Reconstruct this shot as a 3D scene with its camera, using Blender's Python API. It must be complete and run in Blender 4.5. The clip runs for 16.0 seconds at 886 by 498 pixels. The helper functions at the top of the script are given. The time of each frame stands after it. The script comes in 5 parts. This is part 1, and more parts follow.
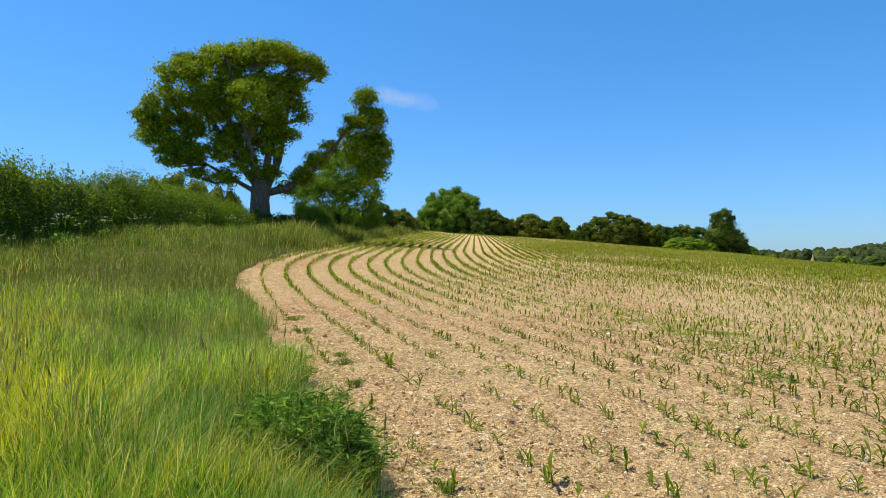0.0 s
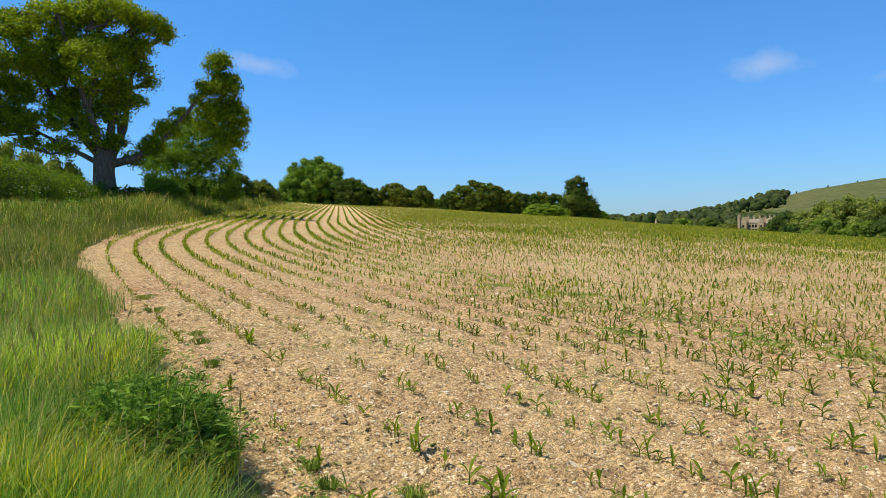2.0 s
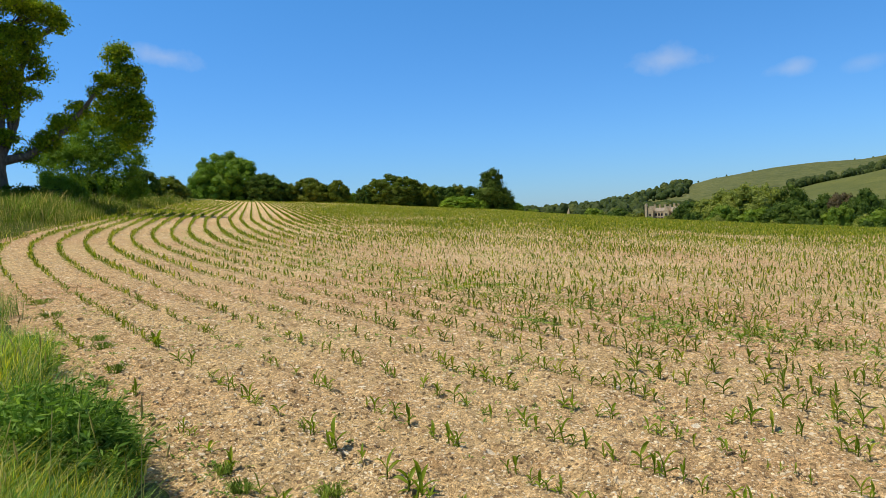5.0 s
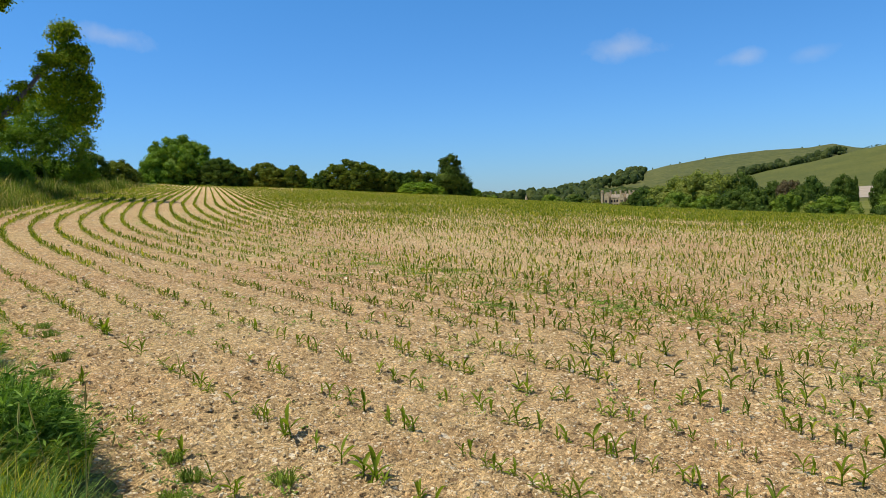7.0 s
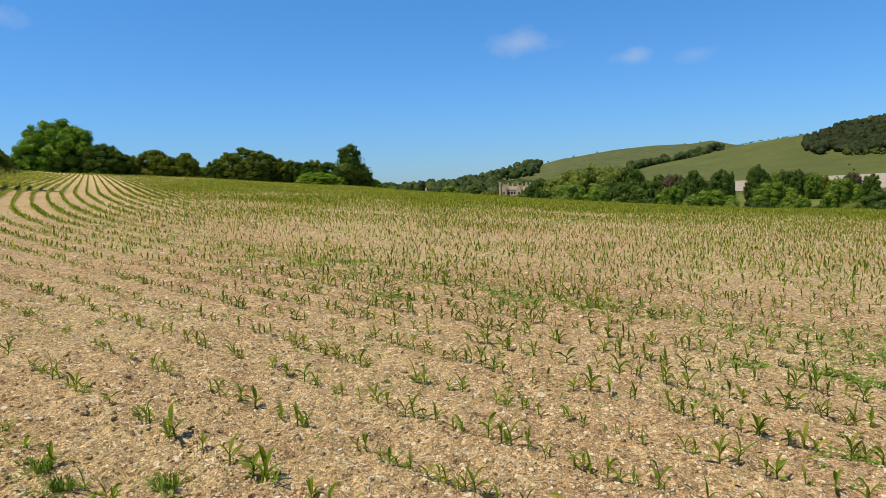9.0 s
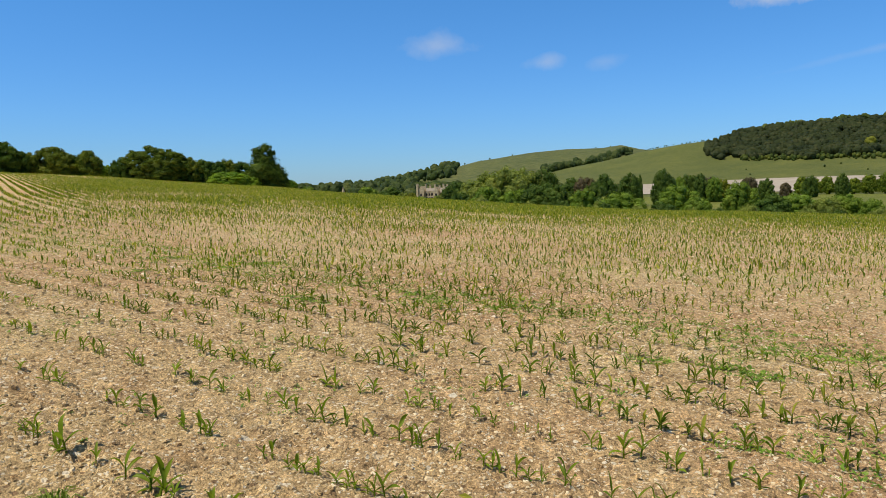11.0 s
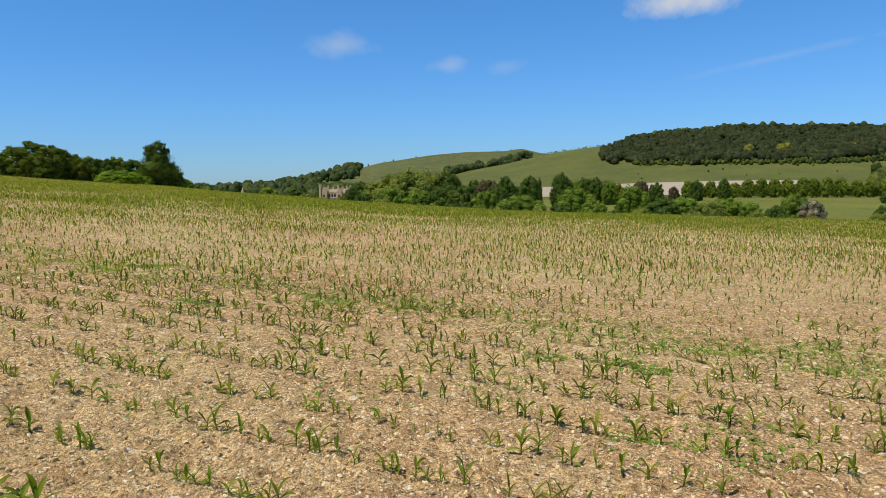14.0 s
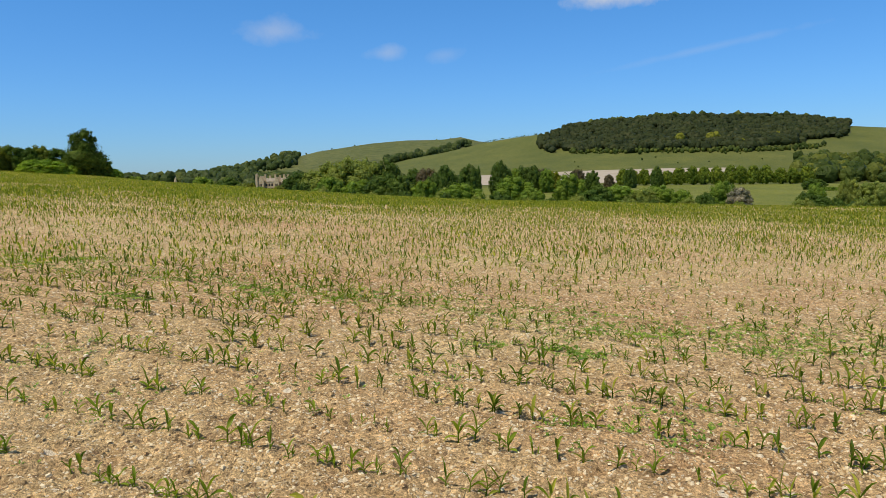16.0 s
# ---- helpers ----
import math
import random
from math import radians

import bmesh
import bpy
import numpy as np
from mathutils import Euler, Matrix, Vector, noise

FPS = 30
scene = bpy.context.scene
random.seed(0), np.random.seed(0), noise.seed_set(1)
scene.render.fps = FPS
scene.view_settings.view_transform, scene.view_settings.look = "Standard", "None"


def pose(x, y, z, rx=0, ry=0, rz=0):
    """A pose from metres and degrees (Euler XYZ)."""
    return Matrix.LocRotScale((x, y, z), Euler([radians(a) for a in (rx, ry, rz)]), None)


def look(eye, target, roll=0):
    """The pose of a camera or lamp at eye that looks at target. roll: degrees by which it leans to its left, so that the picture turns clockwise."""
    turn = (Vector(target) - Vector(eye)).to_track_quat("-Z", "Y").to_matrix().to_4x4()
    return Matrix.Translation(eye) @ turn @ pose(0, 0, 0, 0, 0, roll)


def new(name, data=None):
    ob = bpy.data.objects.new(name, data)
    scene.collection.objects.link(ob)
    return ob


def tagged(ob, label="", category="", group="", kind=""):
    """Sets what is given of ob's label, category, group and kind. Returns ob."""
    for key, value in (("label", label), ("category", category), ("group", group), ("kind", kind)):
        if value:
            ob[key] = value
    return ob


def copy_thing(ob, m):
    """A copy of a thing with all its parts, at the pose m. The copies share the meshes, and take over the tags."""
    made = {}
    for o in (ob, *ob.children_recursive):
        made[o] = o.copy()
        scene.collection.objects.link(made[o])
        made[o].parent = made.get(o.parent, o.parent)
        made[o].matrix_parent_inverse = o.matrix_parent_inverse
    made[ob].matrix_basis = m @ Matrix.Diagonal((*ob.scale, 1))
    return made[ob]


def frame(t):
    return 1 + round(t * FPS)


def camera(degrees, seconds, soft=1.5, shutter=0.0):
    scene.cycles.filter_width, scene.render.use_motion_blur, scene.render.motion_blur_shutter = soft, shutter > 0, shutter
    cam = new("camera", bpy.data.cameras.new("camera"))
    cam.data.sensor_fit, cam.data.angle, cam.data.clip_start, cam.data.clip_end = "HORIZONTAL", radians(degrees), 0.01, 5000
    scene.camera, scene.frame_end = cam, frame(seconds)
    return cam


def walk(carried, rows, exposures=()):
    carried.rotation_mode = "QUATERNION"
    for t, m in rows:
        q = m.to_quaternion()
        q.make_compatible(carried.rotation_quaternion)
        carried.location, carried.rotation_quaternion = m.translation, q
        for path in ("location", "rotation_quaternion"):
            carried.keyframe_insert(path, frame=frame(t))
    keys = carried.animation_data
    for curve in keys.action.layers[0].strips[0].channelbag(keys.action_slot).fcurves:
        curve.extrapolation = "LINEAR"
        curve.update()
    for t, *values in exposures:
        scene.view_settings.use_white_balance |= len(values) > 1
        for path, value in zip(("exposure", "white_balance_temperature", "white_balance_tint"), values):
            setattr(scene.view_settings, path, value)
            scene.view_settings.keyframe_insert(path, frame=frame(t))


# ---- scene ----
cam = camera(63.8, 16.0, 0.5)
PATH = [
    (0.0, 0.000, 0.000, 1.750, 90.40, 0.00, 0.00), (0.5, 0.010, 0.011, 1.748, 90.10, 0.03, -0.64),
    (1.0, 0.013, 0.079, 1.740, 88.67, -0.40, -4.66), (1.5, 0.023, 0.127, 1.734, 88.00, 0.24, -8.31),
    (2.0, 0.045, 0.147, 1.736, 87.84, 1.36, -10.80), (2.5, 0.064, 0.150, 1.731, 87.53, 1.95, -12.80),
    (3.0, 0.075, 0.158, 1.725, 87.21, 2.10, -14.27), (3.5, 0.086, 0.163, 1.729, 87.22, 2.29, -15.13),
    (4.0, 0.087, 0.176, 1.727, 87.20, 2.42, -15.97), (6.5, 0.104, 0.178, 1.717, 86.60, 2.36, -19.66),
    (7.0, 0.117, 0.191, 1.712, 85.84, 2.29, -20.80), (7.5, 0.141, 0.210, 1.705, 85.27, 2.22, -23.00),
    (8.0, 0.155, 0.224, 1.702, 85.01, 2.03, -25.22), (8.5, 0.164, 0.239, 1.702, 84.91, 1.90, -27.10),
    (11.0, 0.240, 0.249, 1.695, 84.77, 1.38, -35.41), (11.5, 0.241, 0.242, 1.697, 84.82, 1.22, -37.20),
    (12.0, 0.249, 0.238, 1.694, 84.83, 1.12, -38.63), (12.5, 0.254, 0.244, 1.691, 84.81, 1.06, -39.77),
    (13.0, 0.265, 0.250, 1.687, 84.79, 0.97, -40.95), (13.5, 0.278, 0.252, 1.684, 84.76, 0.93, -42.02),
    (14.0, 0.288, 0.258, 1.682, 84.74, 0.85, -43.12), (14.5, 0.301, 0.258, 1.681, 84.72, 0.84, -43.94),
    (15.0, 0.314, 0.262, 1.674, 84.45, 0.78, -44.77), (15.5, 0.332, 0.270, 1.673, 83.90, 0.96, -45.89),
    (16.0, 0.357, 0.274, 1.669, 83.75, 1.05, -47.96),
]
walk(cam, [(t, pose(x, y, z, rx, ry, rz)) for t, x, y, z, rx, ry, rz in PATH], [(0.0, 0.14), (1.0, 0.12), (4.0, 0.04), (8.0, -0.08), (16.0, -0.13)])

# ---- sky, sun ----
SUN_AZ, SUN_EL = -80.0, 63.0   # degrees from +y to the right, above the horizon
world = bpy.data.worlds.new("sky")
scene.world = world
world.use_nodes = True
wn, wl = world.node_tree.nodes, world.node_tree.links
wn.clear()
sky = wn.new("ShaderNodeTexSky")
sky.sky_type, sky.sun_disc = "NISHITA", False
sky.sun_elevation, sky.sun_rotation = radians(SUN_EL), radians(SUN_AZ)
sky.air_density, sky.dust_density, sky.ozone_density = 1.0, 0.1, 2.0
back, wout = wn.new("ShaderNodeBackground"), wn.new("ShaderNodeOutputWorld")
back.inputs["Strength"].default_value = 0.095
coord = wn.new("ShaderNodeTexCoord")


def sky_math(op, *args):
    m = wn.new("ShaderNodeMath")
    m.operation = op
    for i, v in enumerate(args):
        if isinstance(v, (int, float)):
            m.inputs[i].default_value = v
        else:
            wl.new(v, m.inputs[i])
    return m.outputs[0]


def sky_dot(v):
    m = wn.new("ShaderNodeVectorMath")
    m.operation = "DOT_PRODUCT"
    wl.new(coord.outputs["Generated"], m.inputs[0])
    m.inputs[1].default_value = v
    return m.outputs["Value"]


def sky_mix(a, b, fac, kind="MIX"):
    m = wn.new("ShaderNodeMix")
    m.data_type, m.blend_type = "RGBA", kind
    for sock, v in ((m.inputs[0], fac), (m.inputs[6], a), (m.inputs[7], b)):
        if isinstance(v, (int, float)):
            sock.default_value = v
        elif isinstance(v, tuple):
            sock.default_value = (*v, 1)
        else:
            wl.new(v, sock)
    return m.outputs[2]


# clear summer air: pale blue near the horizon, a deeper blue above it
height_ramp = wn.new("ShaderNodeValToRGB")
re = height_ramp.color_ramp.elements
re[0].position, re[0].color = 0.0, (0.48, 0.80, 1.38, 1)
# overhead, out of view, the tint is warmed to make shadows less blue
re[1].position, re[1].color = 0.75, (1.05, 0.86, 0.66, 1)
re.new(0.10).color = (0.49, 0.93, 1.52, 1)
re.new(0.36).color = (0.47, 1.15, 1.68, 1)
re.new(0.50).color = (0.80, 1.00, 1.10, 1)
wl.new(sky_dot((0, 0, 1)), height_ramp.inputs[0])
sky_col = sky_mix(sky.outputs[0], height_ramp.outputs[0], 1.0, "MULTIPLY")
wisp = wn.new("ShaderNodeTexNoise")
wisp.inputs["Scale"].default_value, wisp.inputs["Detail"].default_value, wisp.inputs["Roughness"].default_value = 26, 6, 0.62
wl.new(coord.outputs["Generated"], wisp.inputs["Vector"])
# fair-weather cloud scraps: bearing, elevation, half width, half height (degrees), strength, slope
for az, el, cw, ch, power, slope in ((-3.3, 12.3, 3.0, 0.9, 0.34, -0.16), (35.2, 10.7, 2.9, 1.15, 0.33, 0.0), (43.7, 9.2, 1.8, 0.65, 0.28, 0.05),
                                     (48.2, 9.0, 1.9, 0.65, 0.15, 0.1), (61.6, 13.0, 4.4, 1.2, 0.85, 0.0), (68.0, 8.6, 9.0, 0.32, 0.12, 0.16)):
    ca, sa, ce, se = math.cos(radians(az)), math.sin(radians(az)), math.cos(radians(el)), math.sin(radians(el))
    across, up = (ca, -sa, 0.0), (-sa * se, -ca * se, ce)
    u = sky_math("DIVIDE", sky_dot(across), radians(cw))
    v0 = sky_math("SUBTRACT", sky_dot(up), sky_math("MULTIPLY", sky_dot(across), slope))
    v = sky_math("DIVIDE", v0, radians(ch))
    r = sky_math("SQRT", sky_math("ADD", sky_math("MULTIPLY", u, u), sky_math("MULTIPLY", v, v)))
    body = sky_math("SUBTRACT", sky_math("ADD", 0.30, sky_math("MULTIPLY", wisp.outputs["Fac"], 1.5)), r)
    ahead = sky_math("GREATER_THAN", sky_dot((sa * ce, ca * ce, se)), 0.5)
    soft = sky_math("MULTIPLY", sky_math("SMOOTH_MIN", sky_math("MAXIMUM", body, 0.0), 1.0, 0.3), sky_math("MULTIPLY", ahead, power))
    sky_col = sky_mix(sky_col, (7.2, 7.4, 7.8), soft)
wl.new(sky_col, back.inputs["Color"])
wl.new(back.outputs[0], wout.inputs["Surface"])

sun = new("sun", bpy.data.lights.new("sun", "SUN"))
sun.data.energy, sun.data.angle, sun.data.color = 5.0, radians(0.53), (1.0, 0.93, 0.80)
sd = Vector((math.sin(radians(SUN_AZ)) * math.cos(radians(SUN_EL)), math.cos(radians(SUN_AZ)) * math.cos(radians(SUN_EL)), math.sin(radians(SUN_EL))))
sun.matrix_basis = look(sd * 60, (0, 0, 0))

# ---- number helpers ----
rng = np.random.default_rng(7)


def lattice(ix, iy, seed):
    h = (ix.astype(np.int64) * 374761393 + iy.astype(np.int64) * 668265263 + seed * 974634777) & 0x7FFFFFFF
    h = ((h ^ (h >> 13)) * 1274126177) & 0x7FFFFFFF
    h = ((h ^ (h >> 15)) * 668265263) & 0x7FFFFFFF
    return ((h ^ (h >> 14)) & 0xFFFF) / 65535.0


def vnoise(x, y, size, seed=0):
    """Smooth value noise, 0 to 1."""
    u, v = np.asarray(x, float) / size, np.asarray(y, float) / size
    iu, iv = np.floor(u), np.floor(v)
    fu, fv = u - iu, v - iv
    fu, fv = fu * fu * (3 - 2 * fu), fv * fv * (3 - 2 * fv)
    a, b = lattice(iu, iv, seed), lattice(iu + 1, iv, seed)
    c, d = lattice(iu, iv + 1, seed), lattice(iu + 1, iv + 1, seed)
    return (a * (1 - fu) + b * fu) * (1 - fv) + (c * (1 - fu) + d * fu) * fv


def smooth(a, b, x):
    t = np.clip((np.asarray(x, float) - a) / (b - a), 0, 1)
    return t * t * (3 - 2 * t)


def polar(az, d):
    return d * math.sin(radians(az)), d * math.cos(radians(az))


# ---- the lie of the land ----
GRADE = (-0.04969, 0.03571, 6.782e-05, -2.835e-04, 5.037e-05)
BROW_AZ = (-180, -60, -35, -25, -18, -12, -8, -5, -2, 2, 12, 22, 32, 45, 58, 66, 76, 85, 110, 180)
BROW_D = (40, 30, 28, 36, 50, 62, 80, 110, 170, 188, 186, 190, 180, 150, 125, 110, 95, 88, 80, 40)
ROLL_AZ = (-5, 0.7, 5, 10, 18, 22, 26, 31, 35, 43, 48, 52, 58, 66, 75, 80, 90)
ROLL_E = (0, -0.30, -0.12, 0.08, 0.18, 0.29, 0.15, 0.13, 0, -0.19, -0.26, -0.24, -0.04, 0, 0.2, 0.34, 0.3)
RIDGE_AZ = (-60, 10, 20, 27, 30, 33, 36, 38, 40, 42, 45, 47.8, 48.7, 49.4, 50.3, 51, 54, 60, 70)
RIDGE_E = (-0.6, -0.3, 0.1, -0.1, 0.1, 0.6, 1.2, 1.70, 1.95, 2.25, 2.47, 2.47, 2.51, 2.65, 2.43, 2.25, 1.9, 1.4, 0.5)
HILL_AZ = (40, 42.5, 44.3, 46, 48, 50, 51, 52, 53.2, 56, 60, 65, 70, 74, 77.3, 80, 90, 120)
HILL_E = (-0.6, 0.3, 0.90, 1.22, 1.55, 1.97, 2.22, 2.40, 2.58, 2.88, 3.35, 3.62, 3.48, 3.2, 2.72, 2.45, 1.8, 1.0)
VALLEY = -18.0


def land(x, y):
    """Height of the ground."""
    x, y = np.asarray(x, float), np.asarray(y, float)
    d = np.hypot(x, y) + 1e-6
    az = np.degrees(np.arctan2(x, y))
    brow = np.interp(az, BROW_AZ, BROW_D)
    k = np.minimum(1, brow / d)
    p, q = x * k, y * k
    near = GRADE[0] * p + GRADE[1] * q + GRADE[2] * p * p + GRADE[3] * p * q + GRADE[4] * q * q
    near = near + np.minimum(d, brow) * np.tan(np.radians(np.interp(az, ROLL_AZ, ROLL_E))) * np.minimum(1, d / brow) ** 2
    near = near + 0.7 * smooth(-7.6, -11.5, p) * smooth(12, 32, q)      # a low bank under the hedge
    past = np.maximum(0, d - brow)
    floor_z = np.interp(az, (-60, -5, 15, 30), (-4.0, -6.0, -14.0, VALLEY))
    fall = np.exp(-(past / 60.0) ** 1.4)
    z = floor_z + (near - floor_z) * fall
    rise_r = smooth(1300, 2500, d) * (np.tan(np.radians(np.interp(az, RIDGE_AZ, RIDGE_E))) * 2500 - VALLEY)
    crest = np.tan(np.radians(np.interp(az, HILL_AZ, HILL_E))) * 1750 - VALLEY
    up = np.clip((d - 860) / (1750 - 860), 0, 1)
    rise_h = crest * (0.35 * up + 0.65 * up * up) - np.maximum(0, d - 1750) * 0.03
    rise_h = np.where(az > 40, np.maximum(rise_h, 0), 0)
    return z + np.where(d > 800, np.maximum(rise_r, rise_h), 0)


def land1(x, y):
    return float(land(np.array([x]), np.array([y]))[0])


# the edge of the ploughed ground: two straight legs and a bend; drills run parallel to it
BEND = np.array((-7.4, 23.6))
LEG = np.array((0.355, -0.935))          # from the bend back past the camera
NORM = np.array((0.935, 0.355))          # into the field


def inward(x, y):
    """Distance from the edge of the field, measured into it."""
    x, y = np.asarray(x, float), np.asarray(y, float)
    a = x - BEND[0] - 0.045 * np.maximum(0, y - 50)
    b = (x - BEND[0]) * NORM[0] + (y - BEND[1]) * NORM[1]
    s = 1.6                                 # rounds the bend
    m = -s * np.log(np.exp(-np.clip(a, -60, 200) / s) + np.exp(-np.clip(b, -60, 200) / s))
    return m


# ---- mesh helpers ----
def mesh_from(name, verts, faces, mats, smooth_shade=False, index=None):
    """A mesh from arrays; faces is (n, k)."""
    verts, faces = np.asarray(verts, np.float32), np.asarray(faces, np.int32)
    me = bpy.data.meshes.new(name)
    n, k = faces.shape
    me.vertices.add(len(verts))
    me.vertices.foreach_set("co", verts.ravel())
    me.loops.add(n * k)
    me.loops.foreach_set("vertex_index", faces.ravel())
    me.polygons.add(n)
    me.polygons.foreach_set("loop_start", np.arange(0, n * k, k, dtype=np.int32))
    if index is not None:
        me.polygons.foreach_set("material_index", np.asarray(index, np.int32))
    me.polygons.foreach_set("use_smooth", np.full(n, smooth_shade))
    for m in mats if isinstance(mats, (list, tuple)) else [mats]:
        me.materials.append(m)
    me.update(calc_edges=True)
    return me


def child(name, me, parent, label=""):
    ob = new(name, me)
    ob.parent = parent
    if label:
        tagged(ob, label)
    return ob


def grid_faces(nu, nv):
    i = np.arange(nu - 1)[:, None] * nv + np.arange(nv - 1)[None]
    return np.stack([i, i + 1, i + nv + 1, i + nv], -1).reshape(-1, 4)


# ---- materials ----
def material(name, rough=0.8, spec=0.3):
    m = bpy.data.materials.new(name)
    m.use_nodes = True
    n, l = m.node_tree.nodes, m.node_tree.links
    b = n["Principled BSDF"]
    b.inputs["Roughness"].default_value = rough
    b.inputs["Specular IOR Level"].default_value = spec
    return m, n, l, b


def ramp(n, l, source, stops):
    r = n.new("ShaderNodeValToRGB")
    e = r.color_ramp.elements
    e[0].position, e[0].color = stops[0][0], (*stops[0][1], 1)
    e[1].position, e[1].color = stops[-1][0], (*stops[-1][1], 1)
    for p, c in stops[1:-1]:
        e.new(p).color = (*c, 1)
    l.new(source, r.inputs[0])
    return r.outputs[0]


def noise_out(n, l, scale, detail=4, rough=0.6, coord=None, out="Fac"):
    t = n.new("ShaderNodeTexNoise")
    t.inputs["Scale"].default_value, t.inputs["Detail"].default_value, t.inputs["Roughness"].default_value = scale, detail, rough
    if coord is not None:
        l.new(coord, t.inputs["Vector"])
    return t.outputs[out]


def mix(n, l, a, b, fac, kind="MIX"):
    m = n.new("ShaderNodeMix")
    m.data_type, m.blend_type = "RGBA", kind
    for sock, v in ((m.inputs[0], fac), (m.inputs[6], a), (m.inputs[7], b)):
        if isinstance(v, (int, float)):
            sock.default_value = v
        elif isinstance(v, tuple):
            sock.default_value = (*v, 1)
        else:
            l.new(v, sock)
    return m.outputs[2]


def where(n):
    return n.new("ShaderNodeNewGeometry").outputs["Position"]


def bump(n, l, b, height, strength, dist):
    k = n.new("ShaderNodeBump")
    k.inputs["Strength"].default_value, k.inputs["Distance"].default_value = strength, dist
    l.new(height, k.inputs["Height"])
    l.new(k.outputs[0], b.inputs["Normal"])


def leaf_material(name, dark, light, warm, patch=0.5, through_light=0.35, rough=0.55, calm=0.0):
    """Foliage: each leaf its own tone, larger patches of tone, light passing through; calm draws the tones together."""
    m, n, l, b = material(name, rough, 0.12)
    dark, warm = (tuple(v + (w - v) * calm for v, w in zip(e, light)) for e in (dark, warm))
    g = n.new("ShaderNodeNewGeometry")
    tone = ramp(n, l, g.outputs["Random Per Island"], [(0, dark), (0.6, light), (1, warm)])
    big = ramp(n, l, noise_out(n, l, patch, 3, 0.6, g.outputs["Position"]), [(0.3, (0.62, 0.68, 0.66)), (0.7, (1.25, 1.2, 1.1))])
    oi = n.new("ShaderNodeObjectInfo")
    own = ramp(n, l, oi.outputs["Random"], [(0, (0.86, 0.92, 0.9)), (1, (1.14, 1.08, 1.0))])
    col = mix(n, l, mix(n, l, tone, big, 1.0, "MULTIPLY"), own, 1.0, "MULTIPLY")
    l.new(col, b.inputs["Base Color"])
    tr = n.new("ShaderNodeBsdfTranslucent")
    tcol = mix(n, l, col, (1.5, 1.5, 0.6), 1.0, "MULTIPLY")
    l.new(tcol, tr.inputs["Color"])
    ms = n.new("ShaderNodeMixShader")
    ms.inputs[0].default_value = through_light
    l.new(b.outputs[0], ms.inputs[1])
    l.new(tr.outputs[0], ms.inputs[2])
    l.new(ms.outputs[0], n["Material Output"].inputs["Surface"])
    return m


def soil_material():
    """Dry crumbly soil: crumbs of two sizes, each its own tone, with paler grit."""
    m, n, l, b = material("dry_soil", 0.95, 0.1)
    p = where(n)
    warp = n.new("ShaderNodeVectorMath")
    warp.operation = "MULTIPLY_ADD"
    l.new(noise_out(n, l, 22, 3, 0.6, p, "Color"), warp.inputs[0])
    warp.inputs[1].default_value = (0.03, 0.03, 0.03)
    l.new(p, warp.inputs[2])
    tones = []
    heights = []
    for scale, lo, hi in ((24, 0.76, 1.20), (55, 0.66, 1.32), (120, 0.68, 1.28)):
        v = n.new("ShaderNodeTexVoronoi")
        v.inputs["Scale"].default_value = scale
        l.new(warp.outputs[0], v.inputs["Vector"])
        tones.append(ramp(n, l, v.outputs["Color"], [(0.1, (lo, lo, lo)), (0.9, (hi, hi, hi))]))
        heights.append(ramp(n, l, v.outputs["Distance"], [(0.0, (1, 1, 1)), (0.6, (0, 0, 0))]))
    base = ramp(n, l, noise_out(n, l, 9, 5, 0.65, p), [(0.3, (0.482, 0.350, 0.182)), (0.7, (0.645, 0.492, 0.276))])
    broad = ramp(n, l, noise_out(n, l, 0.16, 4, 0.6, p), [(0.35, (0.98, 0.83, 0.77)), (0.65, (1.07, 1.05, 0.97))])
    col = mix(n, l, base, broad, 1.0, "MULTIPLY")
    for t in tones:
        col = mix(n, l, col, t, 1.0, "MULTIPLY")
    crust = ramp(n, l, noise_out(n, l, 2.6, 5, 0.75, p), [(0.36, (0.84, 0.80, 0.77)), (0.5, (1, 1, 1)), (0.66, (1.13, 1.13, 1.10))])
    col = mix(n, l, col, crust, 1.0, "MULTIPLY")
    v = n.new("ShaderNodeTexVoronoi")
    v.inputs["Scale"].default_value = 34
    l.new(p, v.inputs["Vector"])
    pick = ramp(n, l, v.outputs["Color"], [(0.62, (0, 0, 0)), (0.66, (1, 1, 1))])
    near = ramp(n, l, v.outputs["Distance"], [(0.26, (1, 1, 1)), (0.34, (0, 0, 0))])
    grit = mix(n, l, pick, near, 1.0, "MULTIPLY")
    col = mix(n, l, col, (0.78, 0.66, 0.48), grit)
    # pale stones, then dark specks: shadows of clods put into the colour
    for scale, lo, hi, tint in ((21, 0.66, 0.68, (0.85, 0.72, 0.51)), (12, 0.74, 0.76, (0.86, 0.73, 0.53)), (7, 0.82, 0.84, (0.86, 0.74, 0.55)), (14, 0.58, 0.60, (0.28, 0.18, 0.095))):
        w = n.new("ShaderNodeTexVoronoi")
        w.inputs["Scale"].default_value = scale
        l.new(warp.outputs[0], w.inputs["Vector"])
        some = ramp(n, l, w.outputs["Color"], [(lo, (0, 0, 0)), (hi, (1, 1, 1))])
        spot = ramp(n, l, w.outputs["Distance"], [(0.24, (1, 1, 1)), (0.29, (0, 0, 0))])
        col = mix(n, l, col, tint, mix(n, l, some, spot, 1.0, "MULTIPLY"))
    l.new(col, b.inputs["Base Color"])
    h = mix(n, l, heights[0], heights[1], 0.5)
    h = mix(n, l, h, heights[2], 0.3)
    h = mix(n, l, h, noise_out(n, l, 45, 6, 0.75, p), 0.35)
